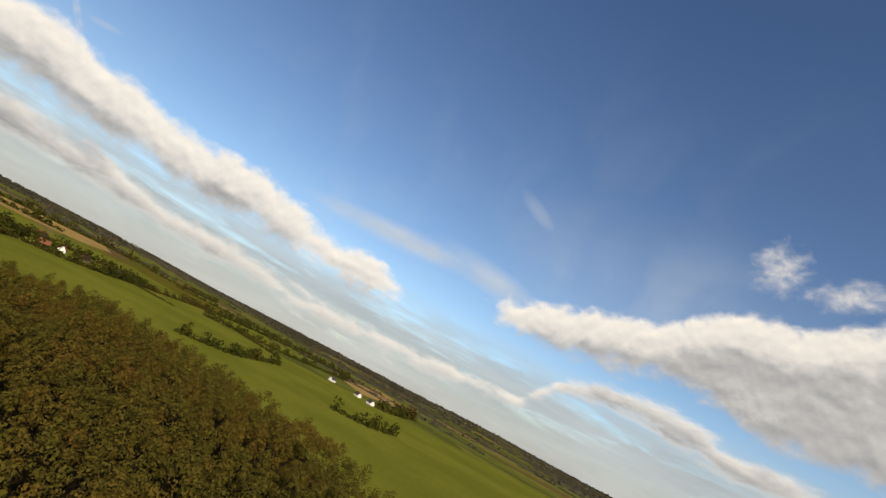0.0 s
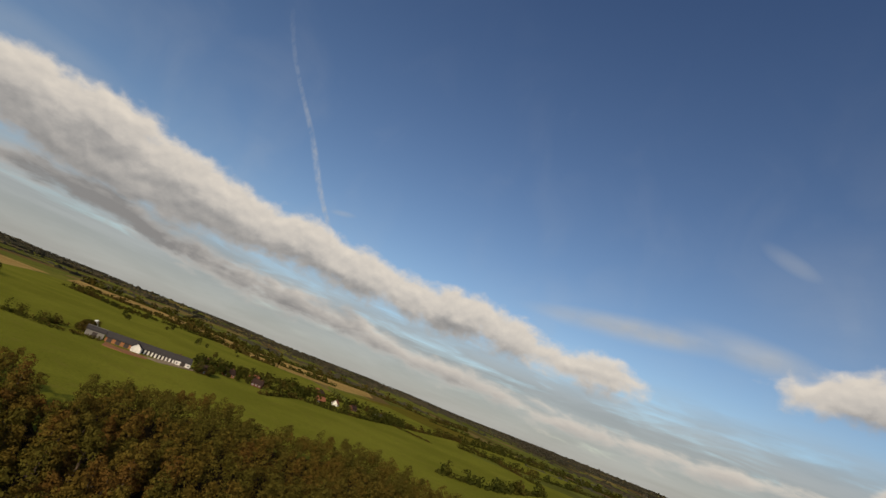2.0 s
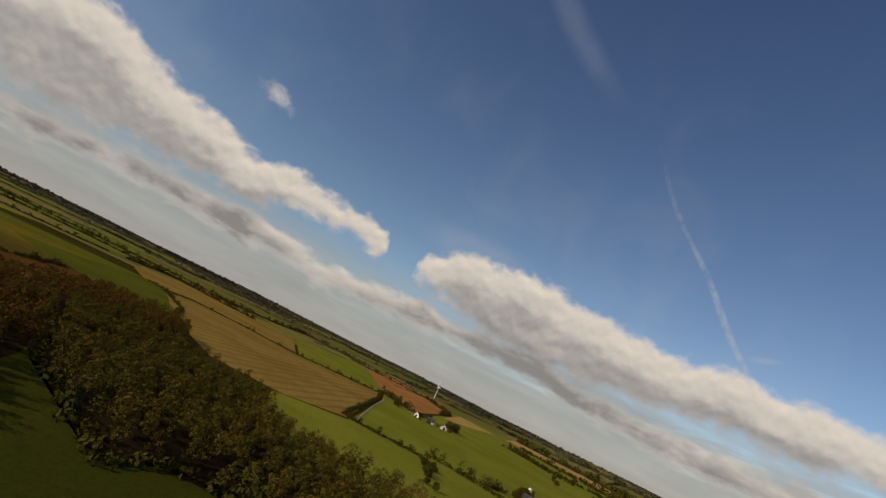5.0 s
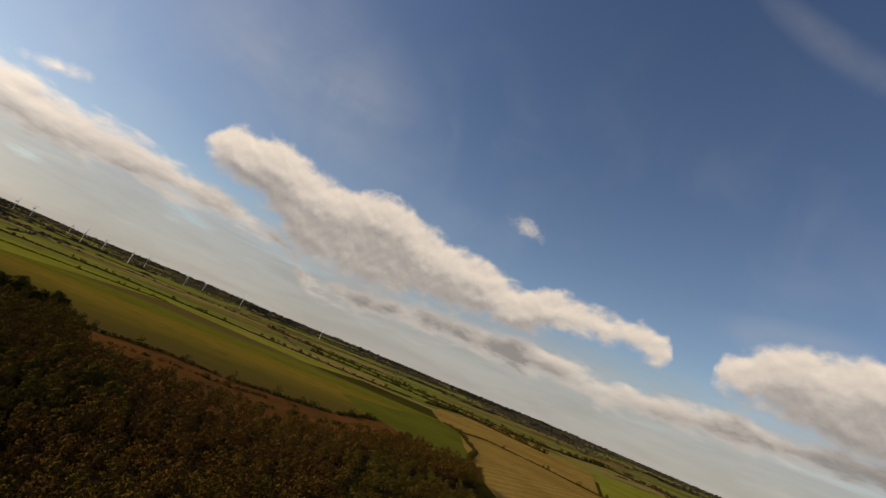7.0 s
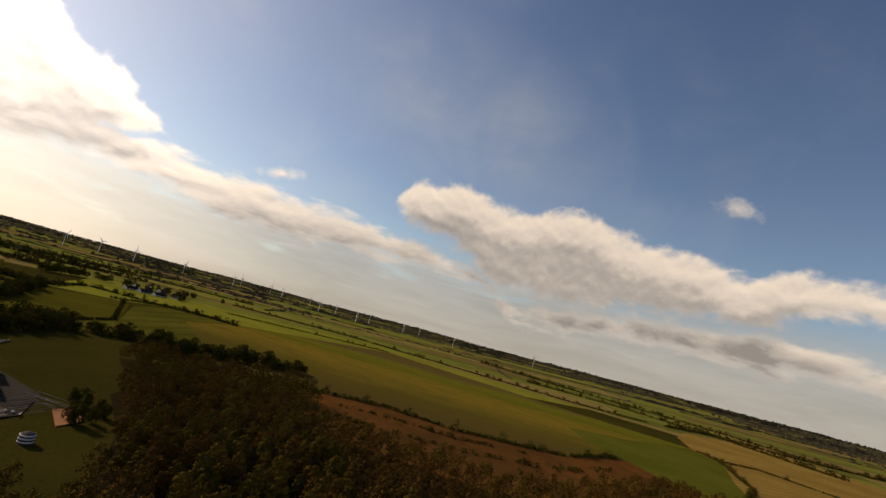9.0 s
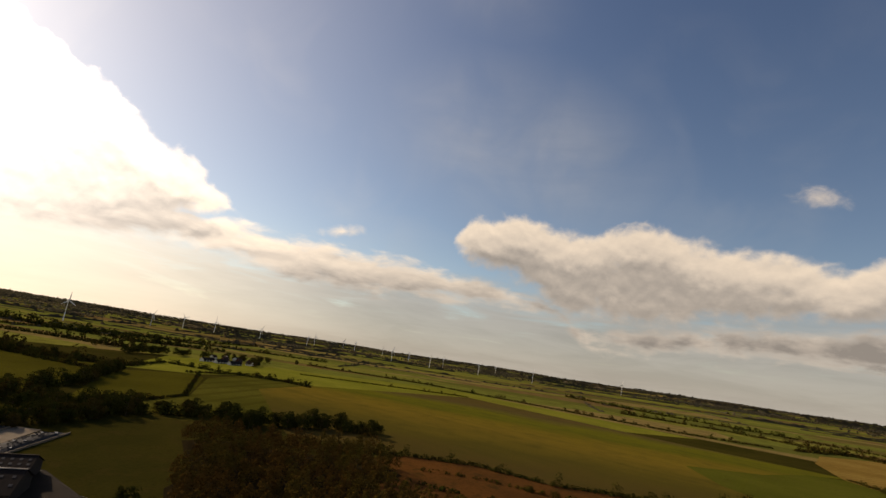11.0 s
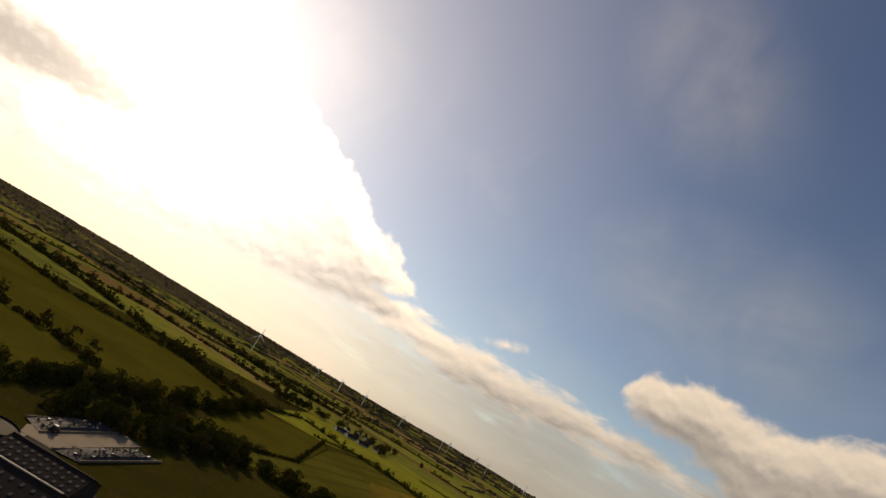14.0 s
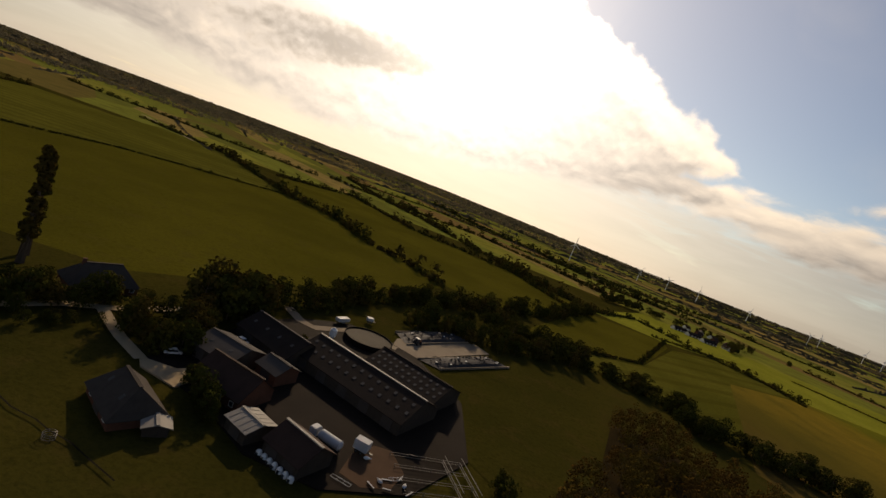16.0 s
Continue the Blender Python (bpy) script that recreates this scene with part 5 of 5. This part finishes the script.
def milk_tanker(x, y, turn):
    top = base_at("milk_tanker", x, y, turn, "white milk tanker lorry parked in the yard", "lorry")
    top.location.z = 0.5
    bm = bmesh.new()
    tube(bm, [(-2.9, 0, 2.0), (-2.6, 0, 2.0), (2.6, 0, 2.0), (2.9, 0, 2.0)], [0.7, 1.1, 1.1, 0.7], 18)
    part("tank", bm, GREY_PAINT, top, "white rounded tank")
    bm = bmesh.new()
    box(bm, -5.0, 2.8, -0.5, 0.5, 0.55, 0.9)
    part("chassis", bm, RUBBER, top)
    bm = bmesh.new()
    v = box(bm, -5.2, -3.5, -1.15, 1.15, 0.7, 2.9)
    bmesh.ops.bevel(bm, geom=bm.edges[:], offset=0.15, segments=2, affect="EDGES")
    part("cab", bm, GREY_PAINT, top)
    bm = bmesh.new()
    box(bm, -5.24, -5.16, -0.95, 0.95, 1.8, 2.6)
    part("windscreen", bm, GLASS_AND_DOORWAY, top)
    for wx in (-4.3, 0.6, 1.9):
        for wy in (-0.95, 0.95):
            wheel(top, wx, wy)
    return top


milk_tanker(-8.4, 99.5, -22)


def box_trailer(name, x, y, turn, long, high, label):
    top = base_at(name, x, y, turn, label, "trailer")
    top.location.z = 0.5
    bm = bmesh.new()
    box(bm, -long / 2, long / 2, -1.15, 1.15, 0.8, 0.8 + high)
    bmesh.ops.bevel(bm, geom=bm.edges[:], offset=0.08, segments=2, affect="EDGES")
    part("body", bm, GREY_PAINT, top)
    bm = bmesh.new()
    box(bm, -long / 2, long / 2 + 1.2, -0.3, 0.3, 0.55, 0.8)
    part("drawbar", bm, STEEL, top)
    for wx in (-0.7, 0.5):
        for wy in (-1.0, 1.0):
            wheel(top, wx, wy, 0.42)
    return top


box_trailer("box_trailer", -1.7, 102.7, -15, 3.4, 2.2, "white box trailer standing in the yard")
box_trailer("livestock_trailer", -27, 181, 55, 5.5, 1.4, "long white livestock trailer behind the barns")


def slurry_store(x, y, r):
    top = base_at("slurry_store", x, y, 0, "round slurry store with a dark surface and concrete rim", "slurry store")
    bm = bmesh.new()
    rings = [[bm.verts.new((math.cos(6.2832 * k / 40) * q, math.sin(6.2832 * k / 40) * q, z)) for k in range(40)] for q, z in ((r, 0), (r, 2.2), (r - 0.25, 2.2), (r - 0.25, 1.2))]
    for p, q in zip(rings, rings[1:]):
        for k in range(40):
            bm.faces.new((p[k], p[(k + 1) % 40], q[(k + 1) % 40], q[k]))
    part("rim_wall", bm, CONCRETE_SHADED, top)
    bm = bmesh.new()
    bm.faces.new([bm.verts.new((math.cos(6.2832 * k / 40) * (r - 0.25), math.sin(6.2832 * k / 40) * (r - 0.25), 1.7)) for k in range(40)])
    part("slurry", bm, SLURRY, top, "dark crusted slurry")


slurry_store(-14.5, 172, 9.0)


def feed_bin(x, y):
    top = base_at("feed_bin", x, y, 0, "white feed bin on steel legs beside the barn", "feed bin")
    bm = bmesh.new()
    tube(bm, [(0, 0, 1.6), (0, 0, 2.8), (0, 0, 5.0), (0, 0, 5.8)], [0.25, 1.15, 1.15, 0.25], 16)
    part("hopper", bm, WHITE, top)
    for k in range(4):
        a = 0.785 + k * 1.5708
        bm = bmesh.new()
        cylinder(bm, (math.cos(a) * 1.1, math.sin(a) * 1.1, 0), (math.cos(a) * 1.1, math.sin(a) * 1.1, 3.0), 0.06, 6)
        part("leg", bm, STEEL, top)


feed_bin(-25, 158)


def silage_clamp(corners, label, dots, seed):
    """A clamp of silage: a long low heap under black sheet, weighted with tyres, between concrete walls."""
    top = new("silage_clamp")
    tagged(top, label, "silage clamp", "silage clamps")
    rng = np.random.default_rng(seed)
    a, b, c, d = [Vector((x, y, 0)) for x, y in corners]
    bm = bmesh.new()
    n, m = 12, 6
    grid = []
    for i in range(n + 1):
        row = []
        for j in range(m + 1):
            u, v = i / n, j / m
            p = a.lerp(b, u).lerp(d.lerp(c, u), v)
            h = 0.45 + 1.5 * (1 - (2 * v - 1) ** 4) * min(1, u * 5, (1 - u) * 5) + rng.uniform(-0.08, 0.08)
            row.append(bm.verts.new((p.x, p.y, h)))
        grid.append(row)
    for i in range(n):
        for j in range(m):
            bm.faces.new((grid[i][j], grid[i + 1][j], grid[i + 1][j + 1], grid[i][j + 1]))
    bmesh.ops.recalc_face_normals(bm, faces=bm.faces[:])
    spots = [grid[int(rng.integers(1, n))][int(rng.integers(1, m))].co.copy() for _ in range(dots)]
    if sum(f.normal.z for f in bm.faces) < 0:
        bmesh.ops.reverse_faces(bm, faces=bm.faces[:])
    part("sheet", bm, SHEET_BLACK, top, "black plastic sheet")
    bm = bmesh.new()
    for p in spots:
        x, y = p.x + rng.uniform(-1.2, 1.2), p.y + rng.uniform(-1.2, 1.2)
        ring = []
        for k in range(8):
            t = 0.7854 * k
            ring.append([bm.verts.new((x + math.cos(t) * (0.36 + q * 0.12), y + math.sin(t) * (0.36 + q * 0.12), p.z + 0.1 + w)) for q, w in ((-1, 0.08), (0, 0.2), (1, 0.08))])
        for k in range(8):
            for q in range(2):
                bm.faces.new((ring[k][q], ring[(k + 1) % 8][q], ring[(k + 1) % 8][q + 1], ring[k][q + 1]))
    tagged(part("tyres", bm, RUBBER, top, "old tyres weighting the sheet"), kind="stuff")
    for p, q in ((a, b), (d, c)):
        way = (q - p).normalized()
        side = Vector((-way.y, way.x, 0)) * 0.2
        bm = bmesh.new()
        slab(bm, [p - side + Vector((0, 0, 0.2)), q - side + Vector((0, 0, 0.2)), q + side + Vector((0, 0, 0.2)), p + side + Vector((0, 0, 0.2))], 0.8)
        part("side_wall", bm, CONCRETE_PALE, top, "pale concrete clamp wall")
    for k in range(7):
        p = spots[k]
        bm = bmesh.new()
        box(bm, p.x - 0.45, p.x + 0.45, p.y - 0.3, p.y + 0.3, p.z + 0.12, p.z + 0.3)
        part("sandbag", bm, WHITE, top, "white sandbag")


silage_clamp([(-1, 185.1), (25.7, 221.5), (19.9, 229.2), (-7.2, 195)], "silage clamp under black sheet with tyres", 90, 21)
silage_clamp([(13.6, 172.3), (43.5, 206.4), (33.6, 208.9), (4.7, 174.3)], "silage clamp under black sheet, half weighted with tyres", 120, 22)


def rail_yard():
    top = base_at("feed_yard", 15.6, 103.4, 22, "open feed yard with galvanised pipe rails", "yard rails")
    for y in (-6.5, -2.2, 2.2, 6.5):
        for z in (0.6, 1.2):
            bm = bmesh.new()
            cylinder(bm, (-9, y, z), (9, y, z), 0.05, 6)
            part("rail", bm, STEEL, top)
        for k in range(5):
            bm = bmesh.new()
            cylinder(bm, (-9 + 4.5 * k, y, 0), (-9 + 4.5 * k, y, 1.35), 0.08, 6)
            part("post", bm, STEEL, top)
    for x in (4.5, 9.0):
        for z in (0.6, 1.2, 2.4):
            bm = bmesh.new()
            cylinder(bm, (x, -6.5, z), (x, 6.5, z), 0.09, 6)
            part("rail", bm, STEEL, top)


rail_yard()


def loose_hurdle(x, y, turn, long):
    """A galvanised hurdle lying flat on the ground."""
    top = base_at("loose_hurdle", x, y, turn, "galvanised hurdle lying on the yard", "hurdle", "hurdles")
    for side in (-0.5, 0.5):
        bm = bmesh.new()
        cylinder(bm, (-long / 2, side, 0.62), (long / 2, side, 0.62), 0.06, 6)
        part("rail", bm, GREY_PAINT, top)
    for k in range(4):
        bm = bmesh.new()
        at = -long / 2 + long * k / 3
        cylinder(bm, (at, -0.5, 0.62), (at, 0.5, 0.62), 0.04, 6)
        part("bar", bm, GREY_PAINT, top)


def plank_stack(x, y, turn, long, rows):
    """A few weathered planks, roughly piled."""
    top = base_at("plank_stack", x, y, turn, "small pile of weathered grey planks in the yard", "planks", "yard clutter")
    rng = random.Random(int(x * 31 + y * 7))
    for k in range(rows):
        bm = bmesh.new()
        off, slip = rng.uniform(-0.25, 0.25), rng.uniform(-0.3, 0.3)
        box(bm, -long / 2 + slip, long / 2 + slip, off - 0.14, off + 0.14, 0.56 + 0.07 * k, 0.62 + 0.07 * k)
        part("plank", bm, GREY_PAINT if k == rows - 1 else BOARDS, top)


def feed_sack(x, y, turn, paint, label):
    """A filled sack, slumped on its side."""
    top = base_at("feed_sack", x, y, turn, label, "sack", "yard clutter")
    bm = bmesh.new()
    bmesh.ops.create_uvsphere(bm, u_segments=12, v_segments=8, radius=0.5)
    for v in bm.verts:
        v.co.x, v.co.y, v.co.z = v.co.x * 1.5, v.co.y * 0.95, max(v.co.z, -0.32) * 0.75 + 0.74
    part("bag", bm, paint, top)
    bm = bmesh.new()
    tube(bm, [(0.66, 0, 0.76), (0.82, 0.04, 0.76), (0.98, 0.06, 0.7)], [0.1, 0.06, 0.16], 7)
    part("neck", bm, paint, top)


loose_hurdle(-3, 90.6, -15, 4.4)
loose_hurdle(7.4, 97.6, 35, 3.0)
for spot in ((5.6, 96.4, 20, 2.4, 3), (8.4, 98.8, 70, 2.0, 2), (3.0, 92.4, -40, 2.2, 4), (6.4, 93.0, 10, 1.8, 3), (11.0, 94.6, 60, 2.6, 3)):
    plank_stack(*spot)
feed_sack(0.2, 101.0, 20, WHITE, "white filled sack lying in the yard")
feed_sack(9.6, 96.2, 80, GREY_PAINT, "dusty pale sack among the yard clutter")
feed_sack(4.4, 94.8, 130, GREY_PAINT, "dusty pale sack among the yard clutter")


def water_tank(x, y):
    top = base_at("round_tank", x, y, 0, "round green-white ribbed tank at the edge of the yard", "tank")
    for k in range(6):
        bm = bmesh.new()
        tube(bm, [(0, 0, k * 0.42), (0, 0, k * 0.42 + 0.06), (0, 0, k * 0.42 + 0.36), (0, 0, k * 0.42 + 0.42)], [1.75, 1.9, 1.9, 1.75], 24)
        part("ring", bm, WHITE if k % 2 else ROOF_GREY, top)
    bm = bmesh.new()
    tube(bm, [(0, 0, 2.5), (0, 0, 2.9), (0, 0, 3.2)], [1.8, 1.1, 0.1], 24)
    part("lid", bm, ROOF_GREY, top)


water_tank(4.5, 71.4)


def parked_car(x, y, turn, paint, label):
    top = base_at("car", x, y, turn, label, "car")
    top.location.z = 0.45
    bm = bmesh.new()
    box(bm, -2.1, 2.1, -0.85, 0.85, 0.32, 0.86)
    bmesh.ops.bevel(bm, geom=bm.edges[:], offset=0.12, segments=2, affect="EDGES")
    part("body", bm, paint, top)
    bm = bmesh.new()
    v = box(bm, -1.5, 1.1, -0.76, 0.76, 0.84, 1.36)
    for q in v[4:]:
        q.co.x *= 0.72
        q.co.y *= 0.86
    part("glasshouse", bm, GLASS_AND_DOORWAY, top, "dark car windows")
    bm = bmesh.new()
    box(bm, -1.05, 0.76, -0.66, 0.66, 1.36, 1.42)
    part("roof_panel", bm, paint, top)
    for wx in (-1.3, 1.3):
        for wy in (-0.75, 0.75):
            wheel(top, wx, wy, 0.32, 0.2)
    return top


def tractor(x, y, turn):
    top = base_at("tractor", x, y, turn, "dark red tractor standing on the silage pad", "tractor")
    top.location.z = 0.5
    bm = bmesh.new()
    box(bm, 0.1, 2.1, -0.4, 0.4, 0.8, 1.5)
    bmesh.ops.bevel(bm, geom=bm.edges[:], offset=0.1, segments=2, affect="EDGES")
    part("bonnet", bm, BRICK, top)
    bm = bmesh.new()
    box(bm, -1.2, 0.1, -0.7, 0.7, 1.3, 2.5)
    part("cab_glass", bm, GLASS_AND_DOORWAY, top)
    bm = bmesh.new()
    box(bm, -1.3, 0.2, -0.8, 0.8, 2.5, 2.65)
    part("cab_roof", bm, WHITE, top)
    bm = bmesh.new()
    box(bm, -1.4, 2.0, -0.25, 0.25, 0.5, 0.9)
    part("chassis", bm, RUBBER, top)
    for wy in (-0.85, 0.85):
        wheel(top, -0.8, wy, 0.85, 0.45)
        wheel(top, 1.5, wy, 0.5, 0.35)


def feeder_ring(x, y):
    top = base_at("feeder_ring", x, y, 0, "round steel cattle feeder standing in the meadow", "feeder")
    for z in (0.3, 0.75, 1.15):
        bm = bmesh.new()
        tube(bm, [(math.cos(0.3927 * k), math.sin(0.3927 * k), z) for k in range(17)], [0.05] * 17, 5)
        part("hoop", bm, STEEL, top)
    for k in range(8):
        bm = bmesh.new()
        cylinder(bm, (math.cos(0.7854 * k), math.sin(0.7854 * k), 0), (math.cos(0.7854 * k), math.sin(0.7854 * k), 1.2), 0.04, 5)
        part("upright", bm, STEEL, top)


parked_car(-52.8, 113.1, 40, WHITE, "white car parked under the yard trees")
parked_car(-44.5, 133.2, -25, WHITE, "white car parked behind the machine hall")
parked_car(-50.4, 115.4, 35, ROOF_DARK, "dark car parked under the yard trees")
tractor(2.7, 190, 55)
feeder_ring(-49.3, 73.7)
box_trailer("stock_trailer", -18.5, 194, 25, 2.6, 1.3, "small white stock trailer in the rough grass")

# the white farm and the street of houses to the south
gable_house("hay_barn", (149, -349), (141, -357.5), 5.4, 4.4, 6.8, ROOF_GREY, ROOF_LIGHT, "pale sheet-clad hay barn at the end of the farm", "barn", (), ROOF_LIGHT, doors=1)
gable_house("brick_range", (140.3, -358.3), (125.2, -374.7), 5.2, 3.4, 6.8, ROOF_GREY, BRICK_ORANGE, "orange-brick cattle range with a long grey roof", "barn", (), ROOF_GREY, doors=4)
gable_house("white_wing", (124, -371), (117.5, -364.5), 3.2, 3.4, 6.2, ROOF_GREY, RENDER_WHITE, "white gabled wing before the long farm range", "farm building", (), ROOF_GREY, windows=2)
# The walls are closed; dark paint stands in for the shade of open bays.
bays = gable_house("cattle_range", (124.6, -375.3), (108.6, -393), 5.2, 3.4, 6.8, ROOF_GREY, DOOR_AND_BAY_PAINT, "cattle range with white piers, a grey roof and dark walls painted as shaded open bays", "barn", ((-1, 1, 7),), ROOF_GREY)
for k in range(10):
    bm = bmesh.new()
    box(bm, -11.6 + k * 2.5, -10.5 + k * 2.5, -5.32, -5.12, 0, 3.1)
    part("pier", bm, RENDER_WHITE, bays, "white rendered pier")
gable_house("white_farm", (108, -393.6), (100.5, -402), 5.4, 3.6, 7.0, ROOF_GREY, RENDER_WHITE, "white rendered farmhouse under a grey roof", "farmhouse", (), ROOF_GREY, doors=1, windows=4, chimneys=1)
gable_house("brick_cottage", (95, -404), (90, -409.5), 3.6, 3.2, 6.6, ROOF_BROWN, BRICK_ORANGE, "orange-brick cottage beside the white farm", "cottage", (), ROOF_BROWN, windows=2, chimneys=1)
for spot, turn in (((169, -372), 0), ((171, -365), 1)):
    silo = base_at("tower_silo", spot[0], spot[1], 0, "white tower silo with a domed top", "silo", "silos")
    bm = bmesh.new()
    tube(bm, [(0, 0, 0), (0, 0, 7.5 - 4 * turn), (0, 0, 8.6 - 4 * turn), (0, 0, 9.0 - 4 * turn)], [2.0, 2.0, 1.2, 0.1], 18)
    part("shell", bm, WHITE, silo)
    bm = bmesh.new()
    box(bm, -2.15, -1.95, -0.3, 0.3, 0.2, 7.0 - 4 * turn)
    part("chute", bm, STEEL, silo)

HOUSES = [((135, -461), 40, BRICK, ROOF_BROWN), ((122, -468), 120, BRICK, ROOF_BROWN), ((104, -458), 60, BRICK_ORANGE, ROOF_BROWN), ((104, -499), 20, BRICK, ROOF_RED), ((82, -472), 20, BRICK, ROOF_BROWN),
          ((67, -576), 50, BRICK, ROOF_RED), ((66, -616), 100, RENDER_WHITE, ROOF_RED), ((57, -650), 70, BRICK, ROOF_BROWN),
          ((415, -400), 110, RENDER_WHITE, ROOF_BROWN), ((414, -417), 60, RENDER_WHITE, ROOF_GREY), ((408, -434), 150, RENDER_WHITE, ROOF_BROWN),
          ((378, 737), 20, RENDER_WHITE, ROOF_BROWN), ((404, 745), 80, RENDER_WHITE, ROOF_BROWN), ((402, 699), 30, BRICK, ROOF_BROWN), ((398, 660), 120, RENDER_WHITE, ROOF_BROWN),
          ((420, 700), 60, BRICK, ROOF_BROWN), ((385, 712), 10, BRICK, ROOF_BROWN), ((-258, -780), 40, RENDER_WHITE, ROOF_GREY), ((-293, -733), 120, RENDER_WHITE, ROOF_GREY), ((-308, -704), 120, RENDER_WHITE, ROOF_GREY), ((-330, -715), 70, BRICK, ROOF_BROWN), ((112, -669), 80, BRICK, ROOF_BROWN), ((125, -690), 20, BRICK, ROOF_RED), ((36, -690), 40, RENDER_WHITE, ROOF_GREY)]
for (x, y), turn, wall, roof in HOUSES:
    dx, dy = 4.5 * math.cos(radians(turn)), 4.5 * math.sin(radians(turn))
    gable_house("cottage", (x - dx, y - dy), (x + dx, y + dy), 3.8, 2.9, 6.4, roof, wall, "white rendered cottage among trees" if wall is RENDER_WHITE else "red brick cottage among trees",
                "cottage", (), roof, windows=3, chimneys=1, group="cottages")


for spot, turn in (((338, 676), 18), ((352, 662), 18), ((366, 648), 18), ((424, 742), 35)):
    dx, dy = 11 * math.cos(radians(turn)), 11 * math.sin(radians(turn))
    gable_house("hamlet_barn", (spot[0] - dx, spot[1] - dy), (spot[0] + dx, spot[1] + dy), 4.2, 2.4, 5.6, ROOF_DARK, RENDER_WHITE, "long dark-roofed white farm building with rooflights in the hamlet", "barn", ((-1, 1, 8),), ROOF_DARK, doors=4, group="barns of the hamlet")


# ---- wind turbines ----
def wind_turbine(x, y, hub, blade, turn, spin):
    top = base_at("wind_turbine", x, y, turn, "white three-bladed wind turbine on a tapered tower", "wind turbine", "wind farm")
    bm = bmesh.new()
    tube(bm, [(0, 0, 0), (0, 0, hub)], [hub * 0.027, hub * 0.015], 14)
    part("tower", bm, TURBINE_WHITE, top)
    bm = bmesh.new()
    box(bm, -1.5, 1.5, -2.5, 5.5, hub - 1.6, hub + 1.6)
    bmesh.ops.bevel(bm, geom=bm.edges[:], offset=0.6, segments=2, affect="EDGES")
    part("nacelle", bm, TURBINE_WHITE, top)
    rotor = new("rotor")
    rotor.parent = top
    bm = bmesh.new()
    tube(bm, [(0, -2.5, hub), (0, -4.0, hub), (0, -4.8, hub)], [1.5, 1.2, 0.2], 12)
    part("hub", bm, TURBINE_WHITE, rotor)
    for k in range(3):
        a = radians(spin + 120 * k)
        s, c = math.sin(a), math.cos(a)
        bm = bmesh.new()
        secs = []
        for r, w, t in ((1.2, 0.8, 0.8), (blade * 0.2, 1.9, 0.6), (blade * 0.6, 1.3, 0.3), (blade, 0.5, 0.12)):
            secs.append([bm.verts.new((s * r + c * p, -3.6 + q, hub + c * r - s * p)) for p, q in ((-w, 0), (0, t), (w * 0.8, 0), (0, -t))])
        for p, q in zip(secs, secs[1:]):
            for m in range(4):
                bm.faces.new((p[m], p[(m + 1) % 4], q[(m + 1) % 4], q[m]))
        bm.faces.new(secs[-1]), bm.faces.new(secs[0][::-1])
        part("blade", bm, TURBINE_WHITE, rotor)


# yaw, distance and hub height of the wind farm
TURBINES = [(-13.9, 1750, 72), (-21.0, 2300, 62), (-23.9, 2600, 68), (-26.9, 2500, 70), (-31.5, 2500, 66), (-36.5, 2500, 60), (-37.3, 2700, 66), (-40.5, 2900, 66),
            (-41.8, 2800, 67), (-45.0, 2900, 56), (-46.1, 2300, 56), (-48.0, 2600, 54), (-50.5, 2100, 56), (-52.0, 2500, 56), (-56.1, 2200, 50), (-58.0, 2500, 50), (-62.2, 2300, 56), (-71.6, 2400, 60)]
for k, (yaw, far, hub) in enumerate(TURBINES):
    x, y = -far * math.sin(radians(yaw)) - 25, far * math.cos(radians(yaw)) - 50
    wind_turbine(x, y, hub * 0.8 - float(lift(x, y)) * 0.5, 25, 20 + 8 * math.sin(k * 1.7), k * 37)
wind_turbine(1250, -895, 38, 22, 150, 4)
